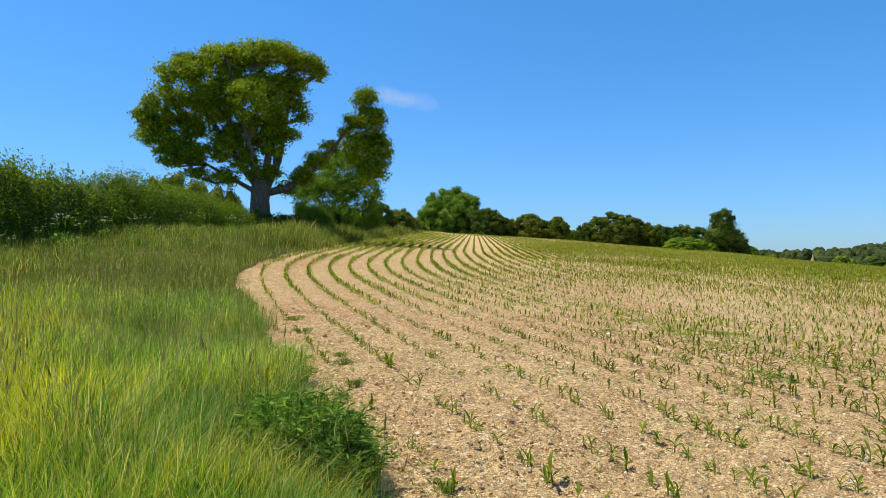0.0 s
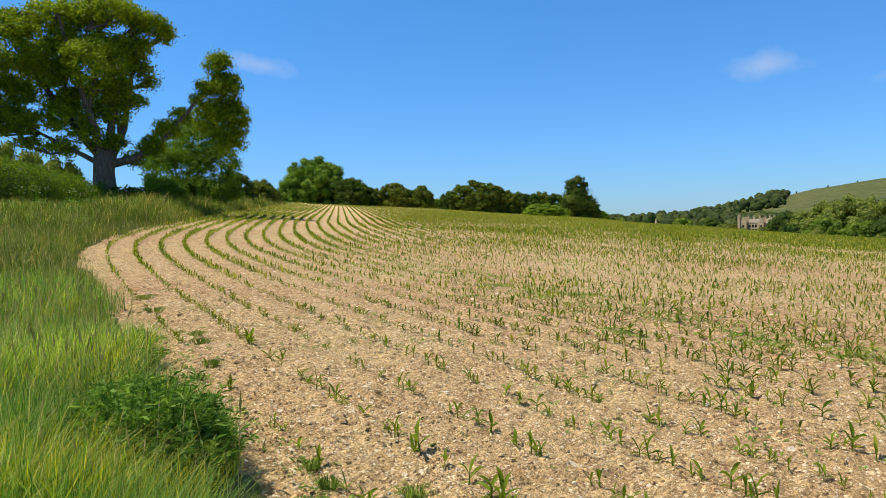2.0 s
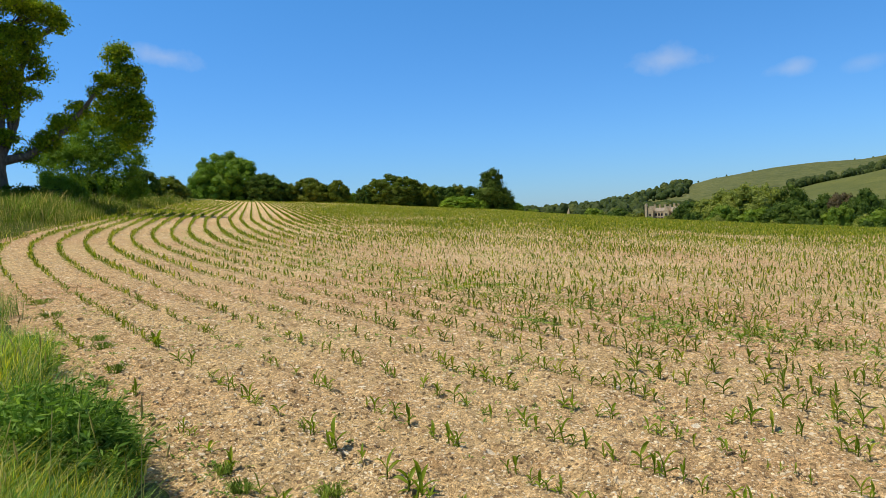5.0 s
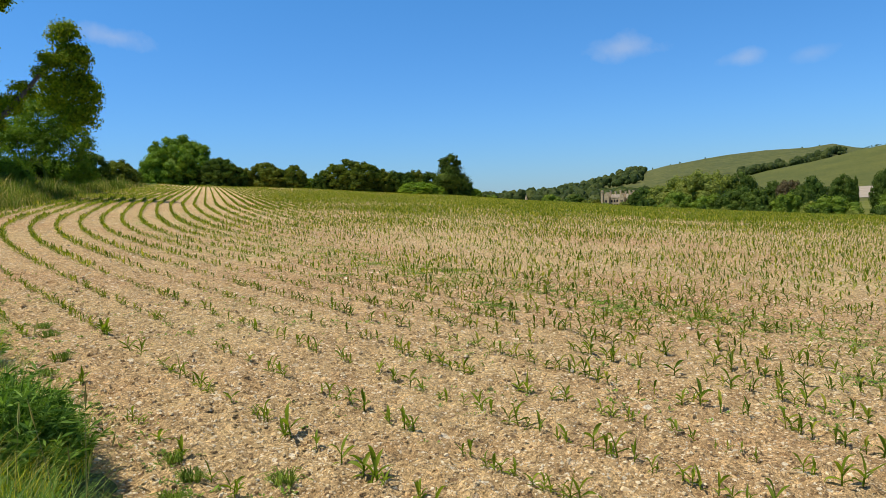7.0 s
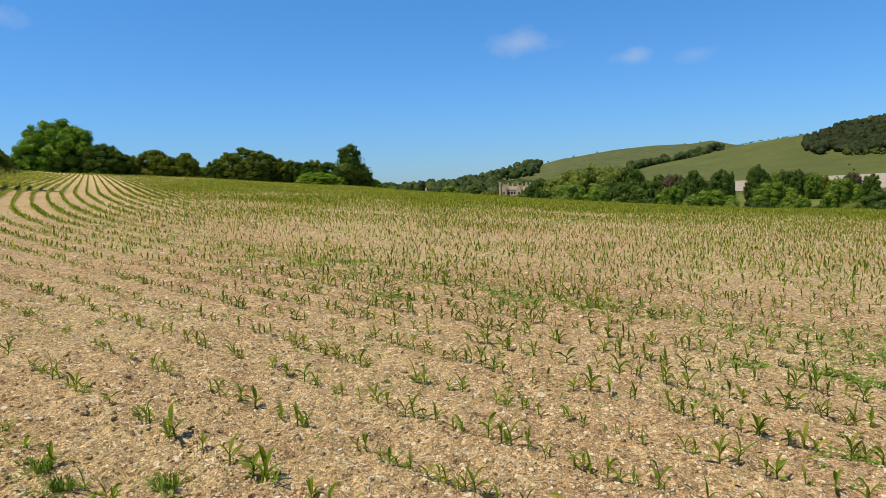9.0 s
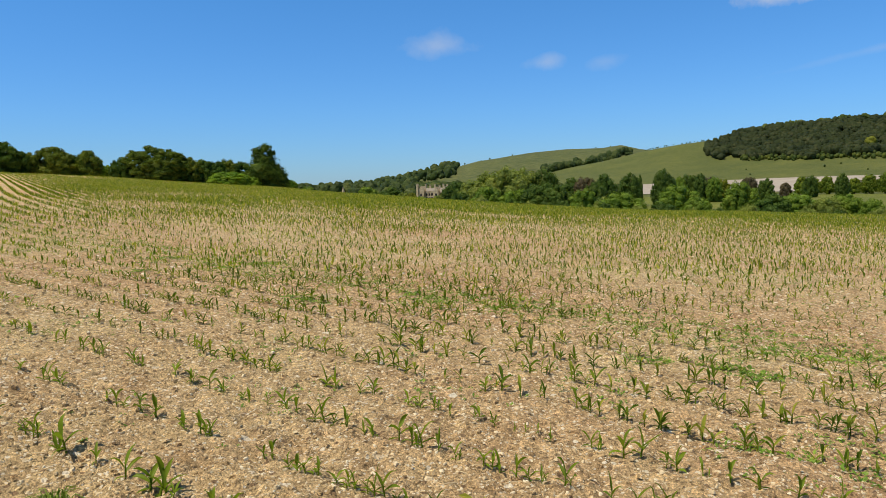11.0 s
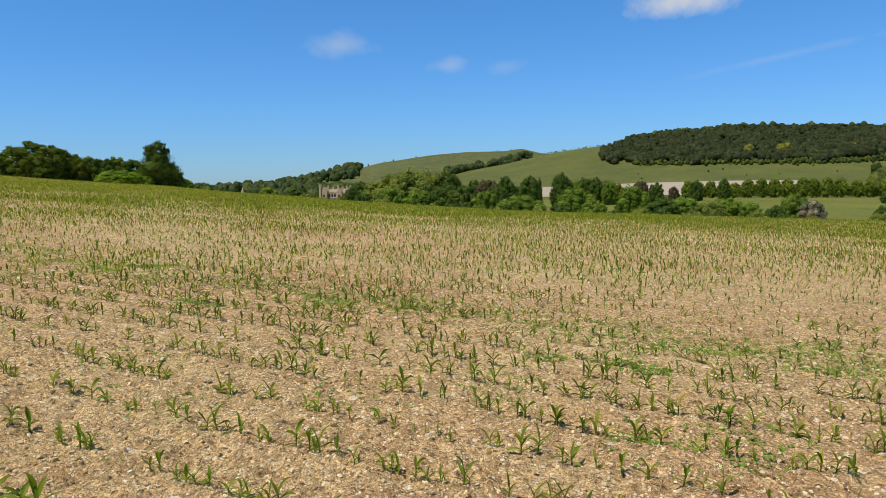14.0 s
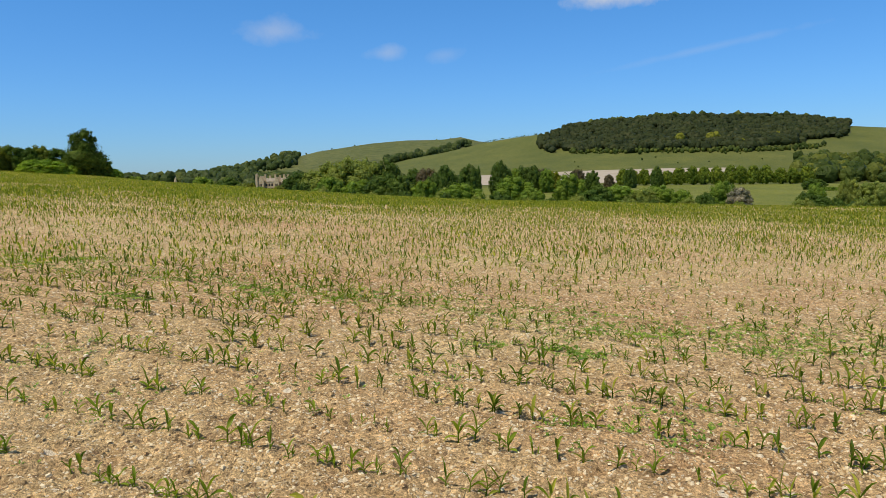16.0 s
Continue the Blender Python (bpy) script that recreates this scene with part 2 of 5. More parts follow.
    bump(n, l, b, h, 1.0, 0.045)
    return m


def turf_material(name, stops, scale, patch):
    m, n, l, b = material(name, 0.9, 0.15)
    p = where(n)
    fine = ramp(n, l, noise_out(n, l, scale, 5, 0.7, p), stops)
    broad = ramp(n, l, noise_out(n, l, patch, 4, 0.6, p), [(0.3, (0.78, 0.84, 0.8)), (0.7, (1.18, 1.12, 1.05))])
    tufts = ramp(n, l, noise_out(n, l, patch * 9, 5, 0.7, p), [(0.32, (0.80, 0.84, 0.84)), (0.5, (1, 1, 1)), (0.68, (1.20, 1.14, 1.06))])
    l.new(mix(n, l, mix(n, l, fine, broad, 1.0, "MULTIPLY"), tufts, 1.0, "MULTIPLY"), b.inputs["Base Color"])
    bump(n, l, b, noise_out(n, l, scale * 2, 4, 0.7, p), 0.6, 0.6 / scale)
    return m


def bark_material():
    m, n, l, b = material("bark", 0.9, 0.2)
    mp = n.new("ShaderNodeMapping")
    mp.inputs["Scale"].default_value = (1, 1, 0.25)
    l.new(where(n), mp.inputs["Vector"])
    f = noise_out(n, l, 9, 6, 0.7, mp.outputs[0])
    l.new(ramp(n, l, f, [(0.3, (0.055, 0.046, 0.034)), (0.7, (0.21, 0.175, 0.132))]), b.inputs["Base Color"])
    bump(n, l, b, f, 0.8, 0.06)
    return m


def plain_material(name, dark, light, scale, rough=0.85):
    m, n, l, b = material(name, rough, 0.25)
    f = noise_out(n, l, scale, 5, 0.65, where(n))
    l.new(ramp(n, l, f, [(0.3, dark), (0.7, light)]), b.inputs["Base Color"])
    bump(n, l, b, f, 0.4, 0.2 / scale)
    return m


SOIL = soil_material()
TURF = turf_material("rough_turf", [(0.3, (0.065, 0.083, 0.020)), (0.55, (0.110, 0.123, 0.033)), (0.75, (0.166, 0.158, 0.054))], 1.4, 0.012)
HEATH = turf_material("rough_down", [(0.3, (0.068, 0.084, 0.030)), (0.55, (0.119, 0.132, 0.046)), (0.75, (0.169, 0.169, 0.068))], 0.05, 0.006)
BARK = bark_material()
OAK = leaf_material("oak_leaf", (0.094, 0.156, 0.008), (0.226, 0.319, 0.013), (0.363, 0.418, 0.022), 0.45)
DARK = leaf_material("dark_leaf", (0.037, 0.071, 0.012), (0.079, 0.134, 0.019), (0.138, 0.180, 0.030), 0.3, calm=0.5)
DEEPGREEN = leaf_material("deep_green_leaf", (0.039, 0.073, 0.016), (0.081, 0.133, 0.023), (0.137, 0.179, 0.034), 0.1, calm=0.5)
VALLEYGREEN = leaf_material("valley_leaf", (0.083, 0.138, 0.018), (0.163, 0.241, 0.030), (0.248, 0.297, 0.047), 0.1, calm=0.5)
FRESH = leaf_material("fresh_leaf", (0.100, 0.180, 0.018), (0.190, 0.300, 0.030), (0.28, 0.35, 0.050), 0.3, calm=0.5)
HEDGE = leaf_material("hedge_leaf", (0.060, 0.118, 0.008), (0.150, 0.240, 0.017), (0.300, 0.360, 0.030), 0.7)
OLIVELEAF = leaf_material("olive_leaf", (0.060, 0.089, 0.013), (0.127, 0.168, 0.020), (0.213, 0.224, 0.031), 0.3, calm=0.5)
GREY = leaf_material("grey_leaf", (0.125, 0.165, 0.033), (0.215, 0.256, 0.053), (0.312, 0.325, 0.083), 0.2, calm=0.5)
COPPER = leaf_material("copper_leaf", (0.075, 0.062, 0.036), (0.13, 0.105, 0.062), (0.20, 0.165, 0.11), 0.2, calm=0.5)
GOLD = leaf_material("golden_leaf", (0.11, 0.135, 0.014), (0.19, 0.205, 0.02), (0.25, 0.235, 0.035), 0.2, calm=0.5)
BLOSSOM = leaf_material("blossom_leaf", (0.06, 0.08, 0.03), (0.32, 0.27, 0.21), (0.55, 0.47, 0.40), 0.3)
MAIZE = leaf_material("maize_leaf", (0.081, 0.136, 0.014), (0.190, 0.259, 0.025), (0.414, 0.391, 0.069), 2.0, 0.42, 0.42)

# ---- ground ----
def build_ground():
    rad = np.concatenate([np.geomspace(0.02, 60, 80), np.geomspace(62, 4700, 170)])
    az = np.radians(np.concatenate([np.arange(-180, -50, 6), np.arange(-50, 100, 1.4), np.arange(100, 180.1, 5)]))
    r, a = np.meshgrid(rad, az, indexing="ij")
    x, y = r * np.sin(a) - 0.4, r * np.cos(a) - 0.7
    z = land(x, y)
    inside = smooth(-0.25, 0.25, inward(x, y)) * (np.hypot(x, y) < np.interp(np.degrees(a), BROW_AZ, BROW_D) + 6)
    z = z - 0.35 * inside + (1 - inside) * 0.06 * (r < 120)
    verts = np.stack([x, y, z], -1).reshape(-1, 3)
    faces = grid_faces(len(rad), len(az))
    mid = verts[faces].mean(1)
    fd, fa = np.hypot(mid[:, 0], mid[:, 1]), np.degrees(np.arctan2(mid[:, 0], mid[:, 1]))
    heath = (fd > 1790) & (fa > 20) & (fa < 56)
    me = mesh_from("ground", verts, faces, [TURF, HEATH], True, heath)
    ob = new("ground", me)
    tagged(ob, "rolling grassland and valley pasture under the trees", "ground", kind="structure")


def soil_relief(x, y):
    """Clods and drill lines on the ploughed ground."""
    s = (vnoise(x, y, 0.035, 1) - 0.5) * 0.024 + (vnoise(x, y, 0.10, 2) - 0.5) * 0.055 + (vnoise(x, y, 0.5, 3) - 0.5) * 0.04
    return s


def build_field():
    rad = np.geomspace(1.2, 205, 440)
    az = np.radians(np.concatenate([np.linspace(-38, 92, 340), np.linspace(93.5, 172, 50)]))
    r, a = np.meshgrid(rad, az, indexing="ij")
    x, y = r * np.sin(a), r * np.cos(a)
    z = land(x, y) + soil_relief(x, y) * smooth(60, 15, r)
    inn = inward(x, y)
    z = z - 0.6 * smooth(-0.3, -1.5, inn)
    keep = (inn > -2.0) & (r < np.interp(np.degrees(a), BROW_AZ, BROW_D) + 5)
    verts = np.stack([x, y, z], -1).reshape(-1, 3)
    faces = grid_faces(len(rad), len(az))
    ok = keep.reshape(-1)[faces].all(1)
    used, inv = np.unique(faces[ok], return_inverse=True)
    me = mesh_from("ploughed_field", verts[used], inv.reshape(-1, 4), [SOIL], True)
    tagged(new("ploughed_field", me), "dry stony brown soil drilled with young maize", "field", kind="structure")


build_ground()
build_field()

# ---- trees ----
def tube(path, radii, sides=6):
    """Verts and faces of a tapered tube along path."""
    path, vs, fs = np.asarray(path, float), [], []
    for i, p in enumerate(path):
        d = path[min(i + 1, len(path) - 1)] - path[max(i - 1, 0)]
        d = d / (np.linalg.norm(d) + 1e-9)
        u = np.cross(d, (0.3, 0.9, 0.31))
        u = u / (np.linalg.norm(u) + 1e-9)
        v = np.cross(d, u)
        for s in range(sides):
            w = 2 * math.pi * s / sides
            vs.append(p + radii[i] * (math.cos(w) * u + math.sin(w) * v))
    for i in range(len(path) - 1):
        for s in range(sides):
            t = (s + 1) % sides
            fs.append((i * sides + s, i * sides + t, (i + 1) * sides + t, (i + 1) * sides + s))
    return np.array(vs), np.array(fs)


def join(parts):
    vs, fs, n = [], [], 0
    for v, f in parts:
        vs.append(v)
        fs.append(f + n)
        n += len(v)
    return np.concatenate(vs), np.concatenate(fs)


def leaf_quads(centres, size, gen, out=None, loose=0.8):
    """One folded leaf spray per centre; with out given, most lie square to that outward way."""
    n = len(centres)
    if out is None:
        d = gen.normal(size=(n, 3))
        d /= np.linalg.norm(d, axis=1)[:, None]
        e = np.cross(d, gen.normal(size=(n, 3)))
    else:
        face = out + gen.normal(size=(n, 3)) * loose
        d = np.cross(face, gen.normal(size=(n, 3)))
        d /= np.linalg.norm(d, axis=1)[:, None] + 1e-9
        e = np.cross(face, d)
    e /= np.linalg.norm(e, axis=1)[:, None] + 1e-9
    s = (size * gen.uniform(0.6, 1.35, n))[:, None]
    a, b = d * s, e * s * 0.62
    v = np.stack([centres - a, centres + b - a * 0.1, centres + a, centres - b + a * 0.15], 1).reshape(-1, 3)
    return v, np.arange(4 * n).reshape(n, 4)


def crown_points(lobes, count, gen, shell=0.55, clump=0.35):
    """Leaf centres in uneven clumps through the outer part of ellipsoid lobes, and the way outward at each."""
    lobes = np.asarray(lobes, float)
    vol = (lobes[:, 3] * lobes[:, 4] * lobes[:, 5]) ** 0.6
    groups = max(12, count // 14)
    which = gen.choice(len(lobes), groups, p=vol / vol.sum())
    d = gen.normal(size=(groups, 3))
    d /= np.linalg.norm(d, axis=1)[:, None]
    rad = shell + (1 - shell) * gen.uniform(0, 1, groups) ** 0.5
    rad *= 0.86 + 0.28 * gen.uniform(0, 1, groups) * gen.uniform(0, 1, groups)
    c = lobes[which, :3] + d * lobes[which, 3:6] * rad[:, None]
    middle = (lobes[:, :3] * vol[:, None]).sum(0) / vol.sum()
    far = c - middle
    far /= np.linalg.norm(far, axis=1)[:, None] + 1e-9
    way = d * 0.7 + far * 0.6
    idx = gen.integers(0, groups, count)
    spread = np.minimum(lobes[which, 3], lobes[which, 5])[idx]
    return c[idx] + gen.normal(size=(count, 3)) * (clump * spread)[:, None] * 0.5, way[idx]


def limbs(lobes, base, fork, trunk_r, gen, twigs=3):
    """Trunk, limbs to the lobes and twigs within them."""
    base, fork = np.array(base, float), np.array(fork, float)
    mid = (base + fork) / 2 + gen.normal(size=3) * trunk_r * 0.25
    parts = [tube([base - (0, 0, 0.4), base + (0, 0, 0.15), mid, fork], [trunk_r * 1.6, trunk_r * 1.25, trunk_r, trunk_r * 0.9], 9)]
    widest = max(lb[3] for lb in lobes)
    for lb in np.asarray(lobes, float):
        if lb[3] < 0.36 * widest and twigs > 3:
            continue
        c = lb[:3]
        way = c - fork
        k = np.linalg.norm(way)
        bow = np.array((way[0] * 0.18, way[1] * 0.18, -0.10 * k))
        p1, p2 = fork + way * 0.33 + bow * 0.8, fork + way * 0.68 + bow * 0.6
        r0 = trunk_r * min(0.62, 0.28 + 0.05 * lb[3])
        parts.append(tube([fork, p1, p2, c], [r0, r0 * 0.7, r0 * 0.45, r0 * 0.22], 6 if twigs > 1 else 4))
        for _ in range(twigs):
            s = gen.uniform(0.3, 1.0)
            o = p2 + (c - p2) * s
            d = gen.normal(size=3) * lb[3:6] * 0.55
            d[2] = abs(d[2]) * 0.8
            parts.append(tube([o, o + d * 0.5 + gen.normal(size=3) * 0.08 * k, o + d], [r0 * 0.28, r0 * 0.18, r0 * 0.06], 4))
    return join(parts)


def crown_core(lobes, gen, part_of):
    """Lumpy masses of close foliage inside the lobes."""
    ico = bmesh.new()
    bmesh.ops.create_icosphere(ico, subdivisions=1, radius=1)
    iv = np.array([v.co for v in ico.verts])
    fi = np.array([[v.index for v in f.verts] for f in ico.faces])
    ico.free()
    return join([(iv * gen.uniform(part_of - 0.15, part_of + 0.1, (len(iv), 1)) * lb[3:6] + lb[:3], fi) for lb in np.asarray(lobes, float)])


def make_tree(name, label, lobes, fork, trunk_r, count, leaf, mat, seed, shell=0.5, clump=0.4, category="tree", group="", twigs=3, loose=0.75, core=0.0):
    gen = np.random.default_rng(seed)
    root = new(name)
    tagged(root, label, category, group)
    v, f = limbs(lobes, (0, 0, 0), fork, trunk_r, gen, twigs)
    child("trunk", mesh_from("trunk", v, f, [BARK], True), root)
    pts, way = crown_points(lobes, count, gen, shell, clump)
    ok = pts[:, 2] > 0.1
    v, f = leaf_quads(pts[ok], leaf, gen, way[ok], loose)
    if core:
        cv, cf = crown_core(lobes, gen, core)
        f = np.concatenate([f, np.concatenate([cf, cf[:, 2:3]], 1) + len(v)])
        v = np.concatenate([v, cv])
        me = bpy.data.meshes.new("crown")
        me.from_pydata(v.tolist(), [], [q[:3] if q[2] == q[3] else q for q in f.tolist()])
        me.materials.append(mat)
        child("crown", me, root)
        return root
    child("crown", mesh_from("crown", v, f, [mat]), root)
    return root


def stand(x, y, turn=0, sx=1.0, sz=1.0, sink=0.0):
    return Matrix.LocRotScale((x, y, land1(x, y) - sink), Euler((0, 0, radians(turn))), (sx, sx, sz))


def place(ob, m):
    ob.matrix_basis = m
    return ob


def put_copy(ob, m):
    c = copy_thing(ob, m)
    c.matrix_basis = m
    return c


# the oak by the hedge, its long side limb, and the tree behind that limb
OAK_D, OAK_AZ = 57.0, -14.4
PX = OAK_D / 1259.0


def oak_lobes(rows, ox=457, oy=394, depth=0.9):
    gen = np.random.default_rng(3)
    return [((x - ox) * PX, gen.uniform(-0.35, 0.35) * min(rx, 60) * PX * 2 * depth, (oy - y) * PX, 0.95 * rx * PX, max(rx, ry) * PX * depth * 0.9, 0.90 * ry * PX) for x, y, rx, ry in rows]


def clump_points(lobes, groups, per, gen, shell=0.5, spread=0.34, bare=5.0):
    """Leaf places in many small clumps on the outer part of the lobes, fewer below the height bare, and the way outward."""
    lobes = np.asarray(lobes, float)
    vol = (lobes[:, 3] * lobes[:, 4] * lobes[:, 5]) ** 0.6
    vol = vol * np.where(lobes[:, 2] < bare, 0.6, 1.0)
    which = gen.choice(len(lobes), groups, p=vol / vol.sum())
    d = gen.normal(size=(groups, 3)) + (0, 0, 0.3)
    d /= np.linalg.norm(d, axis=1)[:, None]
    rad = (shell + (1 - shell) * gen.uniform(0, 1, groups) ** 0.5) * gen.uniform(0.88, 1.06, groups)
    c = lobes[which, :3] + d * lobes[which, 3:6] * rad[:, None]
    size = spread * gen.uniform(0.6, 1.4, groups)
    n = gen.integers(int(per * 0.4), int(per * 1.6), groups)
    idx = np.repeat(np.arange(groups), n)
    off = gen.normal(size=(len(idx), 3)) * (1, 1, 0.7)
    way = d[idx] * 0.5 + off * 0.35 + (0, 0, 0.35)
    return c[idx] + off * size[idx, None] * 0.6, way


def px_path(points, gen, sway=0.5):
    out = []
    lean = gen.normal() * sway
    for i, (x, y) in enumerate(points):
        out.append(((x - 457) * PX, lean * i, (396 - y) * PX))
    return np.array(out)


def build_oak():
    rows = [(340, 160, 56, 48), (298, 200, 36, 38), (395, 104, 54, 30), (435, 98, 52, 26), (478, 100, 52, 24), (526, 106, 38, 20), (555, 120, 15, 16), (345, 125, 38, 28), (375, 200, 62, 50),
            (450, 186, 58, 50), (510, 175, 26, 20), (530, 200, 15, 16), (290, 240, 34, 22), (330, 228, 38, 30), (322, 262, 40, 20), (430, 235, 40, 36), (345, 270, 34, 22), (405, 262, 46, 34), (475, 245, 26, 32), (275, 215, 24, 22),
            (310, 285, 22, 14), (395, 306, 34, 16), (440, 290, 32, 24), (478, 300, 18, 18), (508, 228, 20, 14), (350, 300, 22, 11), (470, 145, 46, 24), (415, 150, 48, 30), (512, 145, 24, 18), (480, 215, 32, 28)]
    lobes = oak_lobes(rows)
    gen = np.random.default_rng(11)
    root = new("oak_tree")
    tagged(root, "tall spreading oak in full green leaf beside the hedge", "tree")
    v, f = tube([(0, 0, -0.5), (0.02, 0, 0.1), (0.0, 0, 1.0), (-0.04, 0, 2.2), (0.0, 0, 3.2), (0.05, 0, 3.8)], [1.25, 1.02, 0.80, 0.72, 0.74, 0.5], 14)
    v = v + gen.normal(size=v.shape) * 0.035
    child("trunk", mesh_from("trunk", v, f, [BARK], True), root)
    mains = [px_path(p, gen) for p in (((460, 330), (430, 292), (398, 245), (368, 195), (338, 150)), ((456, 332), (446, 280), (428, 215), (412, 150), (402, 108)), ((462, 330), (470, 270), (476, 200), (468, 145), (458, 108)),
                                       ((465, 330), (488, 275), (500, 205), (510, 145), (532, 112)), ((452, 334), (415, 312), (368, 285), (318, 262)), ((458, 330), (438, 250), (452, 190), (440, 130)), ((462, 332), (482, 300), (478, 240), (492, 180)))]
    for i, path in enumerate(mains):
        n = len(path)
        r0 = (0.40, 0.34, 0.36, 0.33, 0.22, 0.24, 0.22)[i]
        v, f = tube(path, [r0 * (1 - 0.82 * k / (n - 1)) for k in range(n)], 8)
        limb = child("limb", mesh_from("limb", v, f, [BARK], True), root)
    knots = np.concatenate([p[1:] for p in mains])
    twigs = []
    for lb in np.asarray(lobes):
        for _ in range(3):
            e = lb[:3] + np.clip(gen.normal(size=3), -1, 1) * lb[3:6] * 0.3
            k = knots[np.argmin(np.linalg.norm(knots - e, axis=1) + 2.0 * np.maximum(0, knots[:, 2] - e[2]))]
            mid = (k + e) / 2 + gen.normal(size=3) * 0.15 - (0, 0, 0.1)
            twigs.append(tube([k, mid, e], [0.11, 0.07, 0.035], 5))
            for _ in range(4):
                q = e + np.clip(gen.normal(size=3), -1.2, 1.2) * lb[3:6] * 0.34
                twigs.append(tube([mid, (mid + q) / 2 + gen.normal(size=3) * 0.15, q], [0.045, 0.03, 0.012], 4))
    v, f = join(twigs)
    child("branchwork", mesh_from("branchwork", v, f, [BARK], True), root)["kind"] = "stuff"
    pts, way = clump_points(lobes, 3000, 38, gen, 0.3, 0.36)
    v, f = leaf_quads(pts, 0.092, gen, way, 0.9)
    child("crown", mesh_from("crown", v, f, [OAK]), root)

    gen = np.random.default_rng(12)
    path = [(0.3, 0, 2.8), (2.0, -0.2, 3.2), (3.9, -0.4, 4.5), (5.6, -0.4, 6.5), (7.2, -0.3, 8.6), (8.2, -0.2, 10.2)]
    v, f = tube(path, [0.34, 0.27, 0.20, 0.15, 0.10, 0.04], 8)
    limb = child("side_limb", mesh_from("side_limb", v, f, [BARK], True), root)
    tip = oak_lobes([(636, 164, 22, 20), (646, 200, 32, 28), (638, 250, 48, 42), (664, 252, 22, 34), (600, 225, 15, 12), (575, 252, 18, 15), (552, 275, 24, 18), (528, 302, 22, 17), (500, 322, 18, 13), (612, 205, 14, 12), (650, 292, 30, 24)])
    pts, way = clump_points(tip, 900, 36, gen, 0.35, 0.32, 0.0)
    v, f = leaf_quads(pts, 0.090, gen, way, 0.9)
    child("limb_foliage", mesh_from("limb_foliage", v, f, [OAK]), limb)
    x, y = polar(OAK_AZ, OAK_D)
    place(root, stand(x, y, -OAK_AZ, sink=0.1))

    lobes2 = oak_lobes([(575, 345, 50, 42), (640, 345, 42, 50), (555, 318, 34, 28), (618, 298, 52, 44), (600, 378, 60, 20), (655, 385, 30, 18)], 605, 400)
    lobes2 = [tuple(v * 1.28 for v in lb) for lb in lobes2]
    gen = np.random.default_rng(15)
    ob = new("field_maple")
    tagged(ob, "rounded dense green tree below the oak's long limb", "tree")
    v, f = limbs(lobes2, (0, 0, 0), (0, 0, 1.2), 0.3, gen)
    child("trunk", mesh_from("trunk", v, f, [BARK], True), ob)
    pts, way = clump_points(lobes2, 1000, 44, gen, 0.5, 0.42, 0.0)
    v, f = leaf_quads(pts[pts[:, 2] > 0.1], 0.10, gen, way[pts[:, 2] > 0.1], 0.9)
    child("crown", mesh_from("crown", v, f, [FRESH]), ob)
    x, y = polar(-8.3, 74.0)
    place(ob, stand(x, y, 8, sink=0.1))


build_oak()


